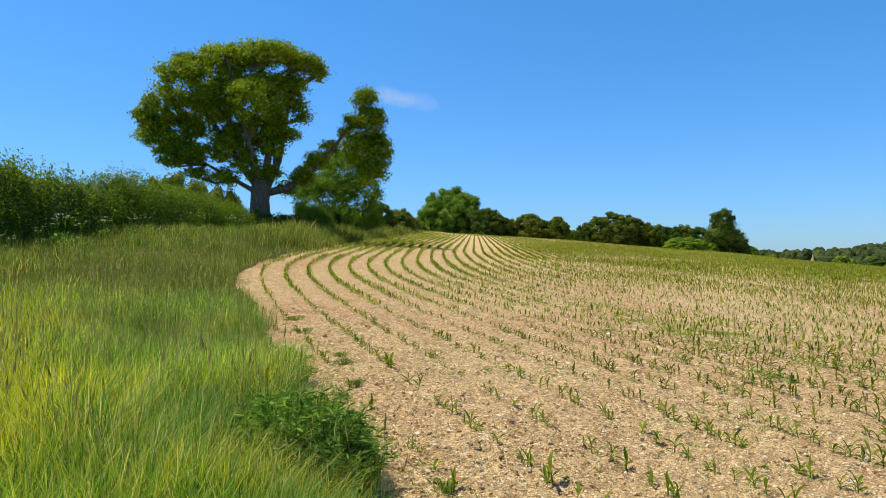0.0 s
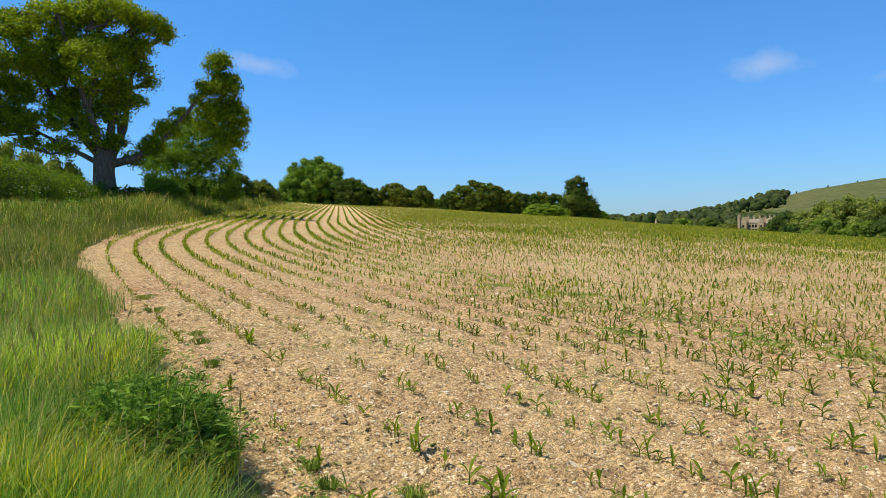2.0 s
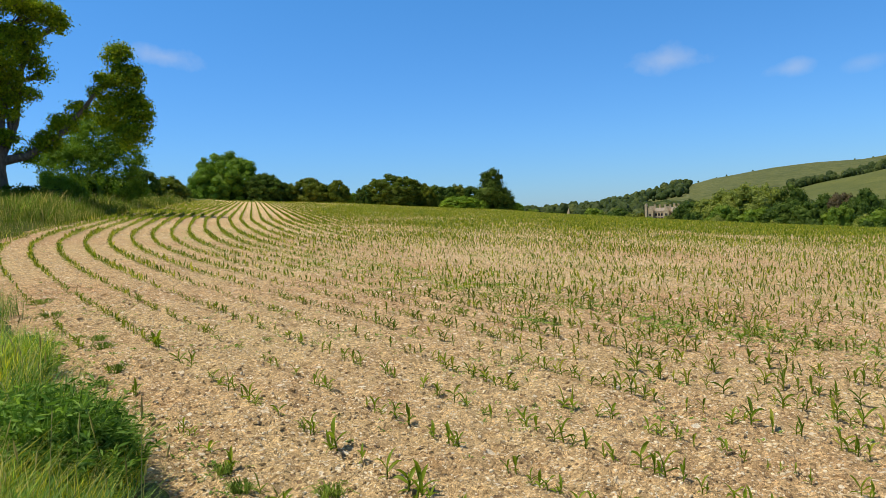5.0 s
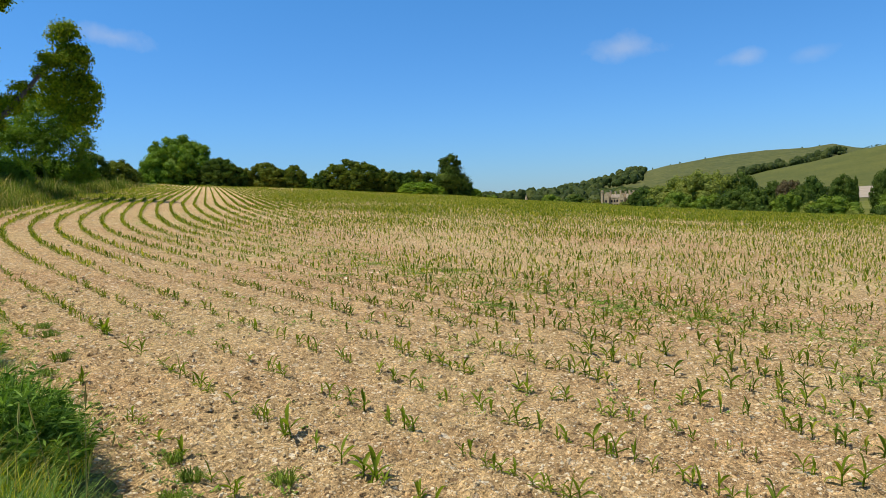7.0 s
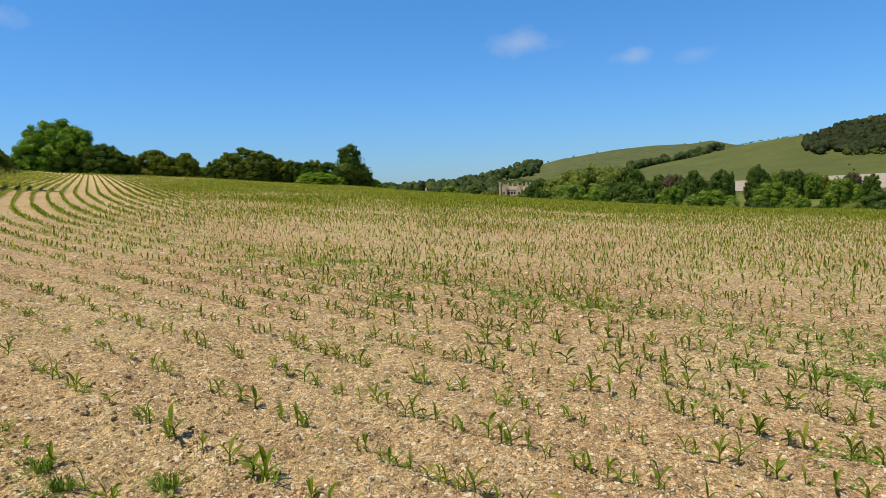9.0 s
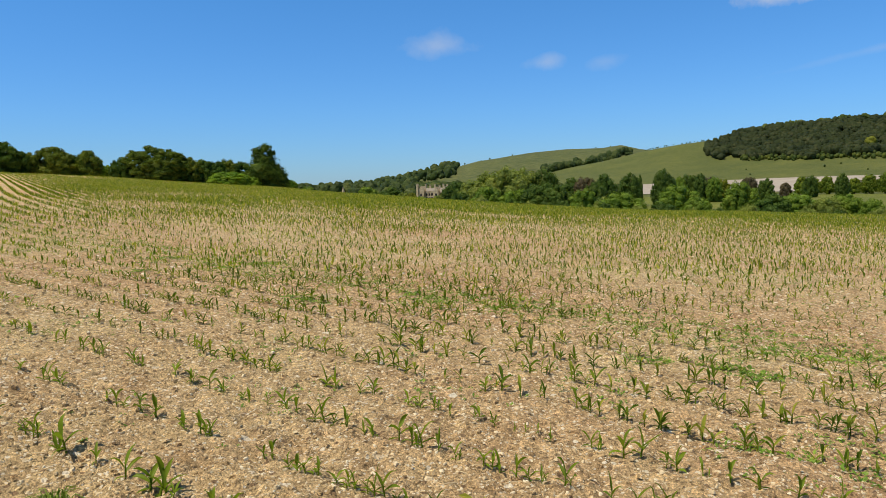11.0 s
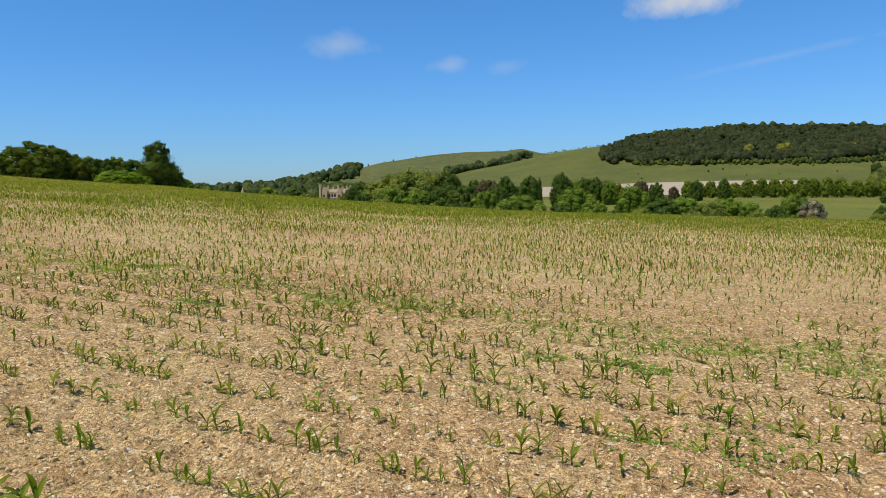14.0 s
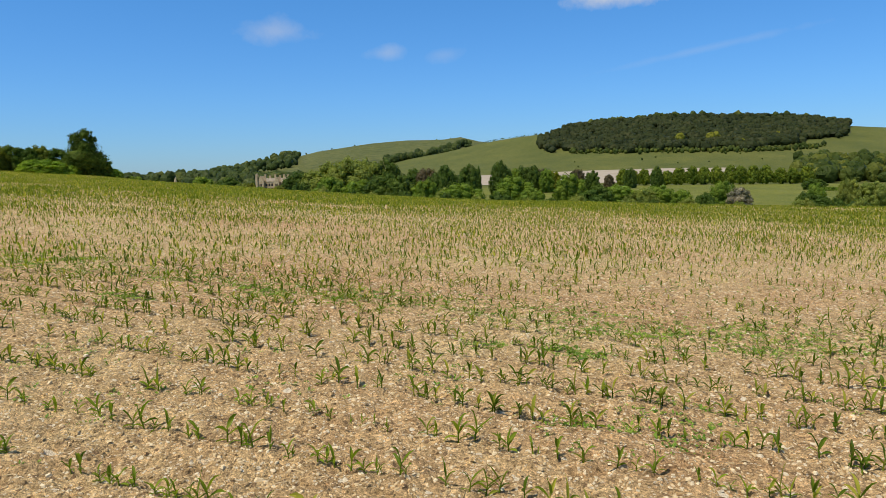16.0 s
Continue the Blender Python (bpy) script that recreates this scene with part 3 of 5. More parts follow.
# ---- hedge and bushes ----
def hedge_run(name, label, path, height, depth, count, leaf, mat, seed, category="hedge"):
    """A bushy run of foliage along a line on the ground, with dark stems inside."""
    gen = np.random.default_rng(seed)
    path = np.asarray(path, float)
    seg = np.linalg.norm(np.diff(path, axis=0), axis=1)
    cum = np.concatenate([[0], np.cumsum(seg)])

    def along(t):
        return np.stack([np.interp(t, cum, path[:, 0]), np.interp(t, cum, path[:, 1])], -1)

    def high_at(t):
        return np.interp(t, *height) if isinstance(height, tuple) else height + 0 * np.asarray(t)

    root = new(name)
    tagged(root, label, category)
    stems = []
    for t in np.arange(0.2, cum[-1], 0.45):
        p = along(t + gen.uniform(-0.15, 0.15)) + gen.normal(size=2) * depth * 0.12
        z = land1(*p)
        top = float(high_at(t)) * gen.uniform(0.35, 0.5)
        lean = gen.normal(size=2) * 0.25
        stems.append(tube([(p[0], p[1], z - 0.1), (p[0] + lean[0] * 0.5, p[1] + lean[1] * 0.5, z + top * 0.5), (p[0] + lean[0], p[1] + lean[1], z + top)], [0.035, 0.025, 0.01], 4))
    v, f = join(stems)
    child("stems", mesh_from("stems", v, f, [BARK]), root)["kind"] = "stuff"
    # one closed sheet for the inner twigs, dark for the shade inside
    ts = np.arange(0, cum[-1] + 0.3, 0.3)
    mid = along(ts)
    gx, gy = np.gradient(mid[:, 0]), np.gradient(mid[:, 1])
    gl = np.hypot(gx, gy)
    nrm = np.stack([gy / gl, -gx / gl], -1)
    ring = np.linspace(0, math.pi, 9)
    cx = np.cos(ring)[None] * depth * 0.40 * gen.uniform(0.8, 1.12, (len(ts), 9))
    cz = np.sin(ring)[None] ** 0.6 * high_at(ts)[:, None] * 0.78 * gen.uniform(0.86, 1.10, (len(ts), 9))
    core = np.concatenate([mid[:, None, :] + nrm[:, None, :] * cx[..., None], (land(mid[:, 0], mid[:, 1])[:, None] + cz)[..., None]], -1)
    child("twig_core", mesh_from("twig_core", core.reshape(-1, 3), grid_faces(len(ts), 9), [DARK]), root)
    # upright shoots that stand out of the top
    n = int(cum[-1] * 3)
    t = gen.uniform(0, cum[-1], n)
    o = along(t) + gen.normal(size=(n, 2)) * depth * 0.16
    h = high_at(t)
    k = gen.integers(0, n, n * 26)
    up = gen.uniform(0, 1, n * 26)
    z = land(o[k, 0], o[k, 1]) + h[k] * 0.86 + up * (h * gen.uniform(0.05, 0.22, n))[k]
    sp = np.concatenate([o[k] + np.clip(gen.normal(size=(n * 26, 2)), -1.6, 1.6) * (0.09 * (1.1 - up))[:, None], z[:, None]], 1)
    v, f = leaf_quads(sp, leaf, gen)
    child("shoots", mesh_from("shoots", v, f, [mat]), root)["kind"] = "stuff"
    groups = count // 64
    t = gen.uniform(0, cum[-1], groups)
    c = along(t)
    tall = high_at(t) * (0.80 + 0.20 * vnoise(t, t * 0, 2.6, seed) + 0.14 * vnoise(t, t * 0, 0.7, seed + 1))
    th = gen.uniform(0, math.pi, groups)
    rr = gen.uniform(0.78, 1.0, groups)
    way = np.stack([np.interp(t + 0.5, cum, path[:, 0]) - np.interp(t - 0.5, cum, path[:, 0]), np.interp(t + 0.5, cum, path[:, 1]) - np.interp(t - 0.5, cum, path[:, 1])], -1)
    way /= np.linalg.norm(way, axis=1)[:, None] + 1e-9
    side = np.stack([way[:, 1], -way[:, 0]], -1)
    c = c + side * (np.cos(th) * depth * 0.5 * rr)[:, None]
    z = land(c[:, 0], c[:, 1]) + tall * (0.04 + 0.92 * np.sin(th) ** 0.55 * rr * gen.uniform(0.02, 1.0, groups) ** 0.4)
    c3 = np.concatenate([c, z[:, None]], 1)
    idx = gen.integers(0, groups, count)
    clump = 0.19 * gen.uniform(0.6, 1.5, groups)[idx, None] * (1, 1, 1.1)
    outw = np.concatenate([side * np.cos(th)[:, None], np.sin(th)[:, None]], 1)
    v, f = leaf_quads(c3[idx] + np.clip(gen.normal(size=(count, 3)), -1.6, 1.6) * clump, leaf, gen, outw[idx], 0.9)
    child("foliage", mesh_from("foliage", v, f, [mat]), root)["kind"] = "stuff"
    return root


hedge_run("field_hedge", "thick unclipped green hedge of hawthorn behind the meadow", [(-16.5, 8), (-14.2, 20), (-13.6, 34), (-14.0, 45), (-14.6, 51)], ((0, 13, 14.9, 16.6, 18, 19.8, 21, 23, 25, 28, 34.5, 41, 43.3), (3.4, 3.4, 3.15, 2.6, 2.65, 2.4, 2.65, 2.65, 2.4, 2.45, 2.0, 1.6, 1.2)), 2.4, 210000, 0.040, HEDGE, 21, "hedge")
hedge_run("laurel_bush", "low rounded bright green bush under the oak limb", [(-11.5, 56.3), (-10.3, 56.8), (-9.0, 57.0)], 2.35, 2.6, 26000, 0.05, FRESH, 22, "bush")
hedge_run("bramble_bush", "low dark bramble at the foot of the oak", [(-14.0, 53), (-12.2, 54), (-10.6, 55)], 1.1, 1.6, 4000, 0.09, DARK, 23, "bush")
hedge_run("elder_bush", "dark green bush in the hedge line beyond the oak", [(-10.4, 68), (-9.6, 80), (-8.6, 94)], 2.4, 1.8, 5000, 0.1, DARK, 24, "bush")


# ---- generic trees, built once and copied ----
def billows(gen, count, taper):
    """Centres and radii of the foliage billows that make up a crown of half width 1 and half height 1."""
    i = np.arange(count) + 0.5
    z = 1 - 2 * i / count + gen.normal(size=count) * 0.06
    z = np.clip(z, -0.98, 0.98)
    w = i * 2.39996 + gen.normal(size=count) * 0.25
    k = np.sqrt(1 - z * z)
    c = np.stack([np.cos(w) * k, np.sin(w) * k, z], -1)
    rad = gen.uniform(0.75, 1.35, count) * 1.75 / math.sqrt(count)
    reach = gen.uniform(0.82, 1.03, count) - rad
    reach = reach * (1 - taper * np.clip(z, 0, 1) * 0.25)
    return c * reach[:, None], rad


def crown_shape(d, r, width, height, taper):
    """From ways and reaches to places: a crown full to the ground, drawn in above by taper."""
    p = d * r[:, None]
    flat = np.sqrt(np.maximum(1 - d[:, 2] ** 2, 0.02))
    full = np.where(d[:, 2] < 0, np.minimum(flat ** -0.75, 2.2), 1.0)
    up = np.clip(p[:, 2], 0, 1.2)
    draw = full * (1 - taper * up)
    z = np.where(p[:, 2] < 0, 0.44 * p[:, 2], 0.56 * p[:, 2])
    return np.stack([p[:, 0] * draw * width / 2, p[:, 1] * draw * width / 2, np.maximum((0.44 + z) * height, 0.02)], -1)


def stock(name, label, mat, seed, width, height, count=3000, leaf=0.15, billow=34, fine=2, taper=0.0, trunk=0.22, category="tree", group="", loose=1.0, stray=0.11):
    """A tree seen from afar: billows of close foliage with leaf sprays over them, a trunk and limbs inside."""
    gen = np.random.default_rng(seed)
    root = new(name)
    tagged(root, label, category, group)
    c, rad = billows(gen, billow, taper)
    reach = np.linalg.norm(c, axis=1) + 1e-6
    mid = crown_shape(c / reach[:, None], reach, width, height, taper)
    size = np.stack([rad * width / 2, rad * width / 2, rad * height * 0.46], -1) * gen.uniform(0.85, 1.15, (billow, 3))
    mid = np.concatenate([mid, [(0, 0, height * 0.45), (0, 0, height * 0.28)]])
    size = np.concatenate([size, [(width * 0.34, width * 0.34, height * 0.36), (width * 0.38, width * 0.38, height * 0.27)]])
    stems = [tube([(0, 0, -0.5), (0, 0, height * 0.2), (0, 0, height * 0.55)], [trunk * 1.3, trunk, trunk * 0.5], 5)]
    for j in range(5):
        t = c[j * billow // 5]
        stems.append(tube([(0, 0, height * 0.2), (t[0] * width * 0.2, t[1] * width * 0.2, height * 0.4), (t[0] * width * 0.34, t[1] * width * 0.34, height * (0.5 + 0.3 * t[2]))], [trunk * 0.5, trunk * 0.35, trunk * 0.1], 4))
    v, f = join(stems)
    child("trunk", mesh_from("trunk", v, f, [BARK], True), root)
    ico = bmesh.new()
    bmesh.ops.create_icosphere(ico, subdivisions=fine, radius=1)
    iv = np.array([v.co for v in ico.verts])
    fi = np.array([[v.index for v in f.verts] for f in ico.faces])
    ico.free()
    hv, hf = join([(iv * gen.uniform(0.62, 0.90, (len(iv), 1)) * size[j] + mid[j], fi) for j in range(len(mid))])
    hv[:, 2] = np.maximum(hv[:, 2], 0.02)
    # sprays over the parts of the billows that lie open
    own = gen.choice(billow, count * 2, p=rad ** 2 / (rad ** 2).sum())
    e = gen.normal(size=(count * 2, 3)) + (c / reach[:, None])[own] * 0.7
    e /= np.linalg.norm(e, axis=1)[:, None]
    pts = mid[own] + e * size[own] * (1 + stray * gen.normal(size=count * 2))[:, None]
    hid = ((((pts[:, None] - mid[None]) / size[None]) ** 2).sum(-1) < 0.72).any(1)
    ok = np.where(~hid & (pts[:, 2] > 0.05))[0][:count]
    lv, lf = leaf_quads(pts[ok], leaf, gen, e[ok], loose)
    tri = np.concatenate([lf[:, :3], lf[:, [0, 2, 3]], hf + len(lv)])
    child("crown", mesh_from("crown", np.concatenate([lv, hv]), tri, [mat]), root)
    return root


KINDS = {
    "FRESH": [stock("broadleaf_tree", "broad fresh green tree in full leaf", FRESH, 40 + i, 10, 10, 8000, 0.15, 110) for i in range(2)],
    "DARK": [stock("dark_tree", "dense dark green tree in full leaf", DARK, 50 + i, 10, 10, 8000, 0.15, 110) for i in range(3)],
    "GREY": [stock("willow_tree", "soft grey-green willow-like tree", GREY, 60 + i, 10, 10, 8000, 0.15, 110) for i in range(2)],
    "BROAD": [stock("ash_tree", "big broad fresh green tree at the far field end", FRESH, 85, 10, 10, 17000, 0.105, 200)],
    "DOME": [stock("domed_oak", "wide domed olive-green oak at the field end", OLIVELEAF, 87, 10, 10, 17000, 0.105, 210)],
    "OLIVE": [stock("hedgerow_oak", "dark olive hedgerow oak with a domed crown", OLIVELEAF, 80 + i, 10, 10, 8000, 0.15, 120) for i in range(2)],
}
VALLEY_KINDS = {
    "FRESH": [stock("valley_tree", "broad green tree in the valley pasture", VALLEYGREEN, 140 + i, 10, 10, 3600, 0.17, 80) for i in range(3)],
    "DARK": [stock("dark_valley_tree", "dense dark green tree in the valley", DEEPGREEN, 150 + i, 10, 10, 3600, 0.17, 80) for i in range(3)],
    "GREY": [stock("grey_willow", "soft grey-green willow in the valley", GREY, 160 + i, 10, 10, 4000, 0.165, 90) for i in range(2)],
    "COPPER": [stock("copper_tree", "brownish copper-leaved tree in the valley", COPPER, 70, 10, 10, 3600, 0.17, 80)],
    "GOLD": [stock("golden_tree", "yellow-green tree in young leaf", GOLD, 75, 10, 10, 3600, 0.17, 80)],
    "BLOSSOM": [stock("chestnut_tree", "rounded tree covered in pale pinkish blossom", BLOSSOM, 77, 10, 10, 3600, 0.165, 80)],
}
used_kinds = set()


def grow(kind, az, d, top, width, i=0, kinds=KINDS):
    """A tree of that kind at a bearing and distance, its top at an elevation from the path's start."""
    x, y = polar(az, d)
    z = land1(x, y)
    high = max(2.5, 1.75 + d * math.tan(radians(top)) - z)
    width = max(width, 0.62 * high) if width > 7 else width
    src = kinds[kind][i % len(kinds[kind])]
    m = Matrix.LocRotScale((x, y, z - 1.7), Euler((0, 0, (i * 2.4 + az) % 6.28)), (width / 10, width / 10, (high + 1.7) / 9.9))
    if src.name in used_kinds:
        return put_copy(src, m)
    used_kinds.add(src.name)
    return place(src, m)


# trees along the far end of the field
SKYLINE = [
    ("OLIVE", -3.6, 118, 3.7, 6.5), ("DARK", -5.2, 100, 4.2, 5), ("DARK", -2.8, 130, 3.2, 5), ("FRESH", -1.9, 186, 2.7, 7), ("BROAD", 0.75, 195, 5.45, 19), ("FRESH", -1.1, 192, 4.2, 8),
    ("DARK", 3.5, 188, 3.75, 11), ("DARK", 4.7, 190, 3.0, 8), ("OLIVE", 5.4, 191, 2.9, 7), ("OLIVE", 7.0, 192, 3.3, 11), ("DARK", 8.4, 194, 2.7, 8), ("OLIVE", 9.2, 192, 3.05, 7.5),
    ("FRESH", 10.2, 192, 2.0, 6), ("DARK", 11.4, 190, 2.5, 7), ("DOME", 13.6, 191, 3.3, 17.5), ("OLIVE", 15.9, 192, 2.5, 8), ("DARK", 16.9, 193, 2.3, 8), ("DARK", 17.9, 194, 2.2, 8), ("OLIVE", 18.8, 196, 2.3, 8), ("DARK", 19.7, 195, 2.1, 8),
    ("FRESH", 18.8, 186, 1.4, 11), ("FRESH", 20.5, 187, 0.9, 5), ("DARK", 21.0, 191, 1.8, 8), ("DARK", 22.2, 190, 1.6, 8), ("FRESH", 23.3, 190, 0.5, 5), ("GREY", -20.6, 86, 6.5, 9), ("OLIVE", -17.4, 92, 5.3, 7), ("GREY", -18.9, 90, 5.8, 8),
]
for i, (kind, az, d, top, width) in enumerate(SKYLINE):
    grow(kind, az, d, top, width, i)


def build_holm_oak():
    lobes = [(-1.3, 0.3, 10.2, 1.5, 1.6, 1.5), (0.8, -0.4, 11.2, 1.8, 1.9, 1.6), (2.2, 0.2, 9.7, 1.2, 1.4, 1.3), (-0.6, 0.2, 8.2, 2.3, 2.3, 2.2), (0.9, 0.4, 7.4, 3.1, 3.0, 2.6), (-0.7, -0.6, 5.4, 3.6, 3.4, 2.6), (1.4, 0.3, 5.0, 3.7, 3.4, 2.7),
             (0.8, 0.2, 3.2, 4.2, 3.8, 2.8), (-2.4, 0.3, 2.8, 2.7, 2.8, 2.4), (3.6, -0.3, 3.4, 2.4, 2.6, 2.8), (4.4, 0.2, 1.6, 2.1, 2.2, 1.6), (-3.6, 0.0, 1.5, 1.6, 1.8, 1.4)]
    ob = make_tree("holm_oak", "tall dark evergreen tree with a ragged top above the field end", lobes, (0, 0, 2.6), 0.4, 18000, 0.16, DARK, 19, 0.7, 0.2, twigs=2, core=0.8)
    x, y = polar(21.35, 189)
    place(ob, stand(x, y, -21, sz=0.88, sink=0.2))


build_holm_oak()

# trees of the valley
VALLEY_TREES = [
    ("FRESH", 24.6, 640, 0.13, 15.3), ("DARK", 26.0, 700, -0.19, 15.0), ("FRESH", 29.4, 600, -0.02, 17.7), ("DARK", 31.3, 640, -0.18, 22.2), ("GREY", 32.2, 590, -0.51, 10.7),
    ("DARK", 36.5, 610, 0.23, 21.8), ("GREY", 37.9, 560, 0.39, 21.8), ("DARK", 36.8, 520, -0.67, 16.2), ("GREY", 39.7, 430, 1.17, 27.0), ("GREY", 41.8, 440, 1.23, 24.3), ("DARK", 43.5, 440, 1.12, 17.4),
    ("FRESH", 39.0, 390, -0.17, 15.3), ("DARK", 38.3, 400, -0.83, 11.3), ("FRESH", 41.3, 370, -0.43, 17.5), ("DARK", 43.3, 360, -0.01, 19.9), ("DARK", 44.7, 350, -0.25, 13.9), ("FRESH", 46.5, 340, -0.50, 11.8),
    ("COPPER", 46.7, 470, 0.48, 13.3), ("DARK", 48.1, 470, 0.51, 14.8), ("DARK", 50.0, 520, 0.57, 14.6), ("FRESH", 49.4, 300, -0.86, 17.9), ("GREY", 48.3, 310, -1.21, 12.2), ("DARK", 50.75, 540, 0.42, 5.0),
    ("DARK", 52.5, 540, 0.84, 10.1), ("DARK", 45.6, 480, 0.28, 15.2), ("DARK", 47.4, 420, -0.07, 13.3), ("FRESH", 53.6, 330, -0.38, 17.7), ("FRESH", 55.0, 320, -1.37, 12.2), ("DARK", 52.5, 300, -1.71, 11.6),
    ("DARK", 54.4, 620, 0.37, 18.0), ("COPPER", 55.6, 620, 0.21, 12.2), ("GOLD", 56.7, 620, -0.07, 13.1), ("FRESH", 58.0, 340, -0.22, 14.1), ("COPPER", 58.6, 640, 0.12, 11.4), ("DARK", 59.7, 620, -0.11, 12.7),
    ("COPPER", 61.0, 640, -0.39, 8.4), ("DARK", 60.1, 320, -1.25, 14.0), ("FRESH", 61.8, 330, -1.17, 14.2), ("GREY", 63.6, 320, -1.45, 11.3), ("FRESH", 64.8, 330, -1.28, 13.7), ("FRESH", 66.4, 320, -1.63, 8.7),
    ("DARK", 68.1, 310, -1.88, 7.4), ("FRESH", 69.4, 330, -0.99, 11.9), ("BLOSSOM", 70.5, 320, -1.48, 9.4), ("DARK", 74.9, 300, -1.88, 7.7), ("FRESH", 75.5, 320, -1.22, 7.3), ("DARK", 75.7, 300, -2.16, 11.2),
    ("GOLD", 32.9, 560, -0.55, 9.0), ("DARK", 35.9, 560, -0.15, 12.0), ("FRESH", 33.6, 540, -0.85, 8.0), ("GREY", 35.0, 540, -0.75, 8.0), ("GREY", 40.7, 420, 1.35, 25.0),
    ("DARK", 52.9, 560, 0.25, 12.0), ("FRESH", 53.6, 600, 0.20, 12.0), ("DARK", 55.2, 610, 0.35, 11.0), ("FRESH", 56.2, 600, 0.15, 11.0), ("DARK", 62.6, 700, 0.05, 11.0), ("DARK", 64.6, 720, 0.1, 10.0),
    ("GREY", 77.5, 330, -0.79, 7.1), ("GREY", 79.0, 330, -1.12, 11.5), ("DARK", 78.2, 300, -2.36, 8.8), ("FRESH", 76.4, 600, -1.57, 11.0), ("DARK", 75.4, 620, -0.96, 15.5),
]
for i, (kind, az, d, top, width) in enumerate(VALLEY_TREES):
    grow(kind, az, d, top, width * (1.3 if az < 50 else 1.25), i, VALLEY_KINDS)
# low bushes and saplings along the foot of the field
for i in range(22):
    az = 36.5 + i * 2.0 + rng.uniform(-0.35, 0.35)
    low = np.interp(az, (36, 45, 58, 70, 80), (-0.95, -1.75, -2.2, -2.45, -2.6)) + rng.uniform(-0.15, 0.35)
    if not (71.3 < az < 74.2 or 50.6 < az < 52.3 or 55.4 < az < 56.6 or 58.9 < az < 60.2):
        grow(("DARK", "GREY", "DARK", "GREY")[i % 4], az, 275 + rng.uniform(-20, 30), float(low), rng.uniform(6, 11), i, VALLEY_KINDS)

for spare in {o for kinds in (KINDS, VALLEY_KINDS) for row in kinds.values() for o in row if o.name not in used_kinds}:
    for o in (*spare.children_recursive, spare):
        bpy.data.objects.remove(o)


# the row of tall trees across the pasture
LIMELEAF = leaf_material("lime_leaf", (0.084, 0.130, 0.016), (0.162, 0.222, 0.025), (0.276, 0.312, 0.041), 0.1)
lime = stock("lime_tree", "tall narrow lime tree lit golden green in a row", LIMELEAF, 91, 16.5, 21, 3600, 0.34, 80, 2, 0.32, 0.4, "tree", "row of limes across the pasture")
for i in range(16):
    x, y = polar(62.0 + 0.86 * i + rng.uniform(-0.1, 0.1), 800)
    m = Matrix.LocRotScale((x, y, land1(x, y) - 0.2), Euler((0, 0, i * 1.7)), (1.0 + rng.uniform(-0.12, 0.12), 1.0, 0.95 + rng.uniform(-0.12, 0.14)))
    place(lime, m) if i == 0 else put_copy(lime, m)


# ---- woods ----
def wood(name, label, spots, size, mat, seed, sprays=46, spray=0.16, even=False, fine=3):
    """Many crowns close together, as one mesh: a lumpy crown and leaf sprays over it for each."""
    gen = np.random.default_rng(seed)
    ico = bmesh.new()
    bmesh.ops.create_icosphere(ico, subdivisions=fine, radius=1)
    iv = np.array([v.co for v in ico.verts])
    fi = np.array([[v.index for v in f.verts] for f in ico.faces])
    ico.free()
    lv, lf, vs, fs, n, m = [], [], [], [], 0, 0
    for x, y in spots:
        r = size * (gen.uniform(0.6, 1.3) if even else gen.uniform(0.55, 1.25))
        h = size * gen.uniform(0.75, 1.15) if even else r * gen.uniform(0.9, 1.35)
        z = land1(x, y)
        knob = sum(np.cos(3.2 * (iv @ gen.normal(size=3)) + gen.uniform(0, 6)) for _ in range(3))
        lump = iv * (r * 0.93, r * 0.93, h * 0.93) * (gen.uniform(0.90, 1.06, len(iv)) + 0.06 * knob)[:, None] + (x, y, z + h * 0.85)
        vs.append(lump)
        fs.append(fi + n)
        n += len(lump)
        d = gen.normal(size=(sprays, 3))
        d[:, 2] = np.abs(d[:, 2]) * 0.9 - 0.15
        d /= np.linalg.norm(d, axis=1)[:, None]
        c = d * (r, r, h) * gen.uniform(0.9, 1.05, (sprays, 1)) + (x, y, z + h * 0.85)
        v, f = leaf_quads(c, size * spray, gen, d, 0.9)
        lv.append(v)
        lf.append(f + m)
        m += len(v)
    v, f, q = np.concatenate(vs), np.concatenate(fs), np.concatenate(lf)
    tri = np.concatenate([f, q[:, :3] + n, q[:, [0, 2, 3]] + n])
    return tagged(new(name, mesh_from(name, np.concatenate([v] + lv), tri, [mat])), label, "woodland", kind="stuff")


def spots_between(az0, az1, d0, d1, count, seed, test=None):
    gen = np.random.default_rng(seed)
    out = []
    while len(out) < count:
        a, d = gen.uniform(az0, az1), math.sqrt(gen.uniform(d0 * d0, d1 * d1))
        if test is None or test(a, d):
            out.append(polar(a, d))
    return out


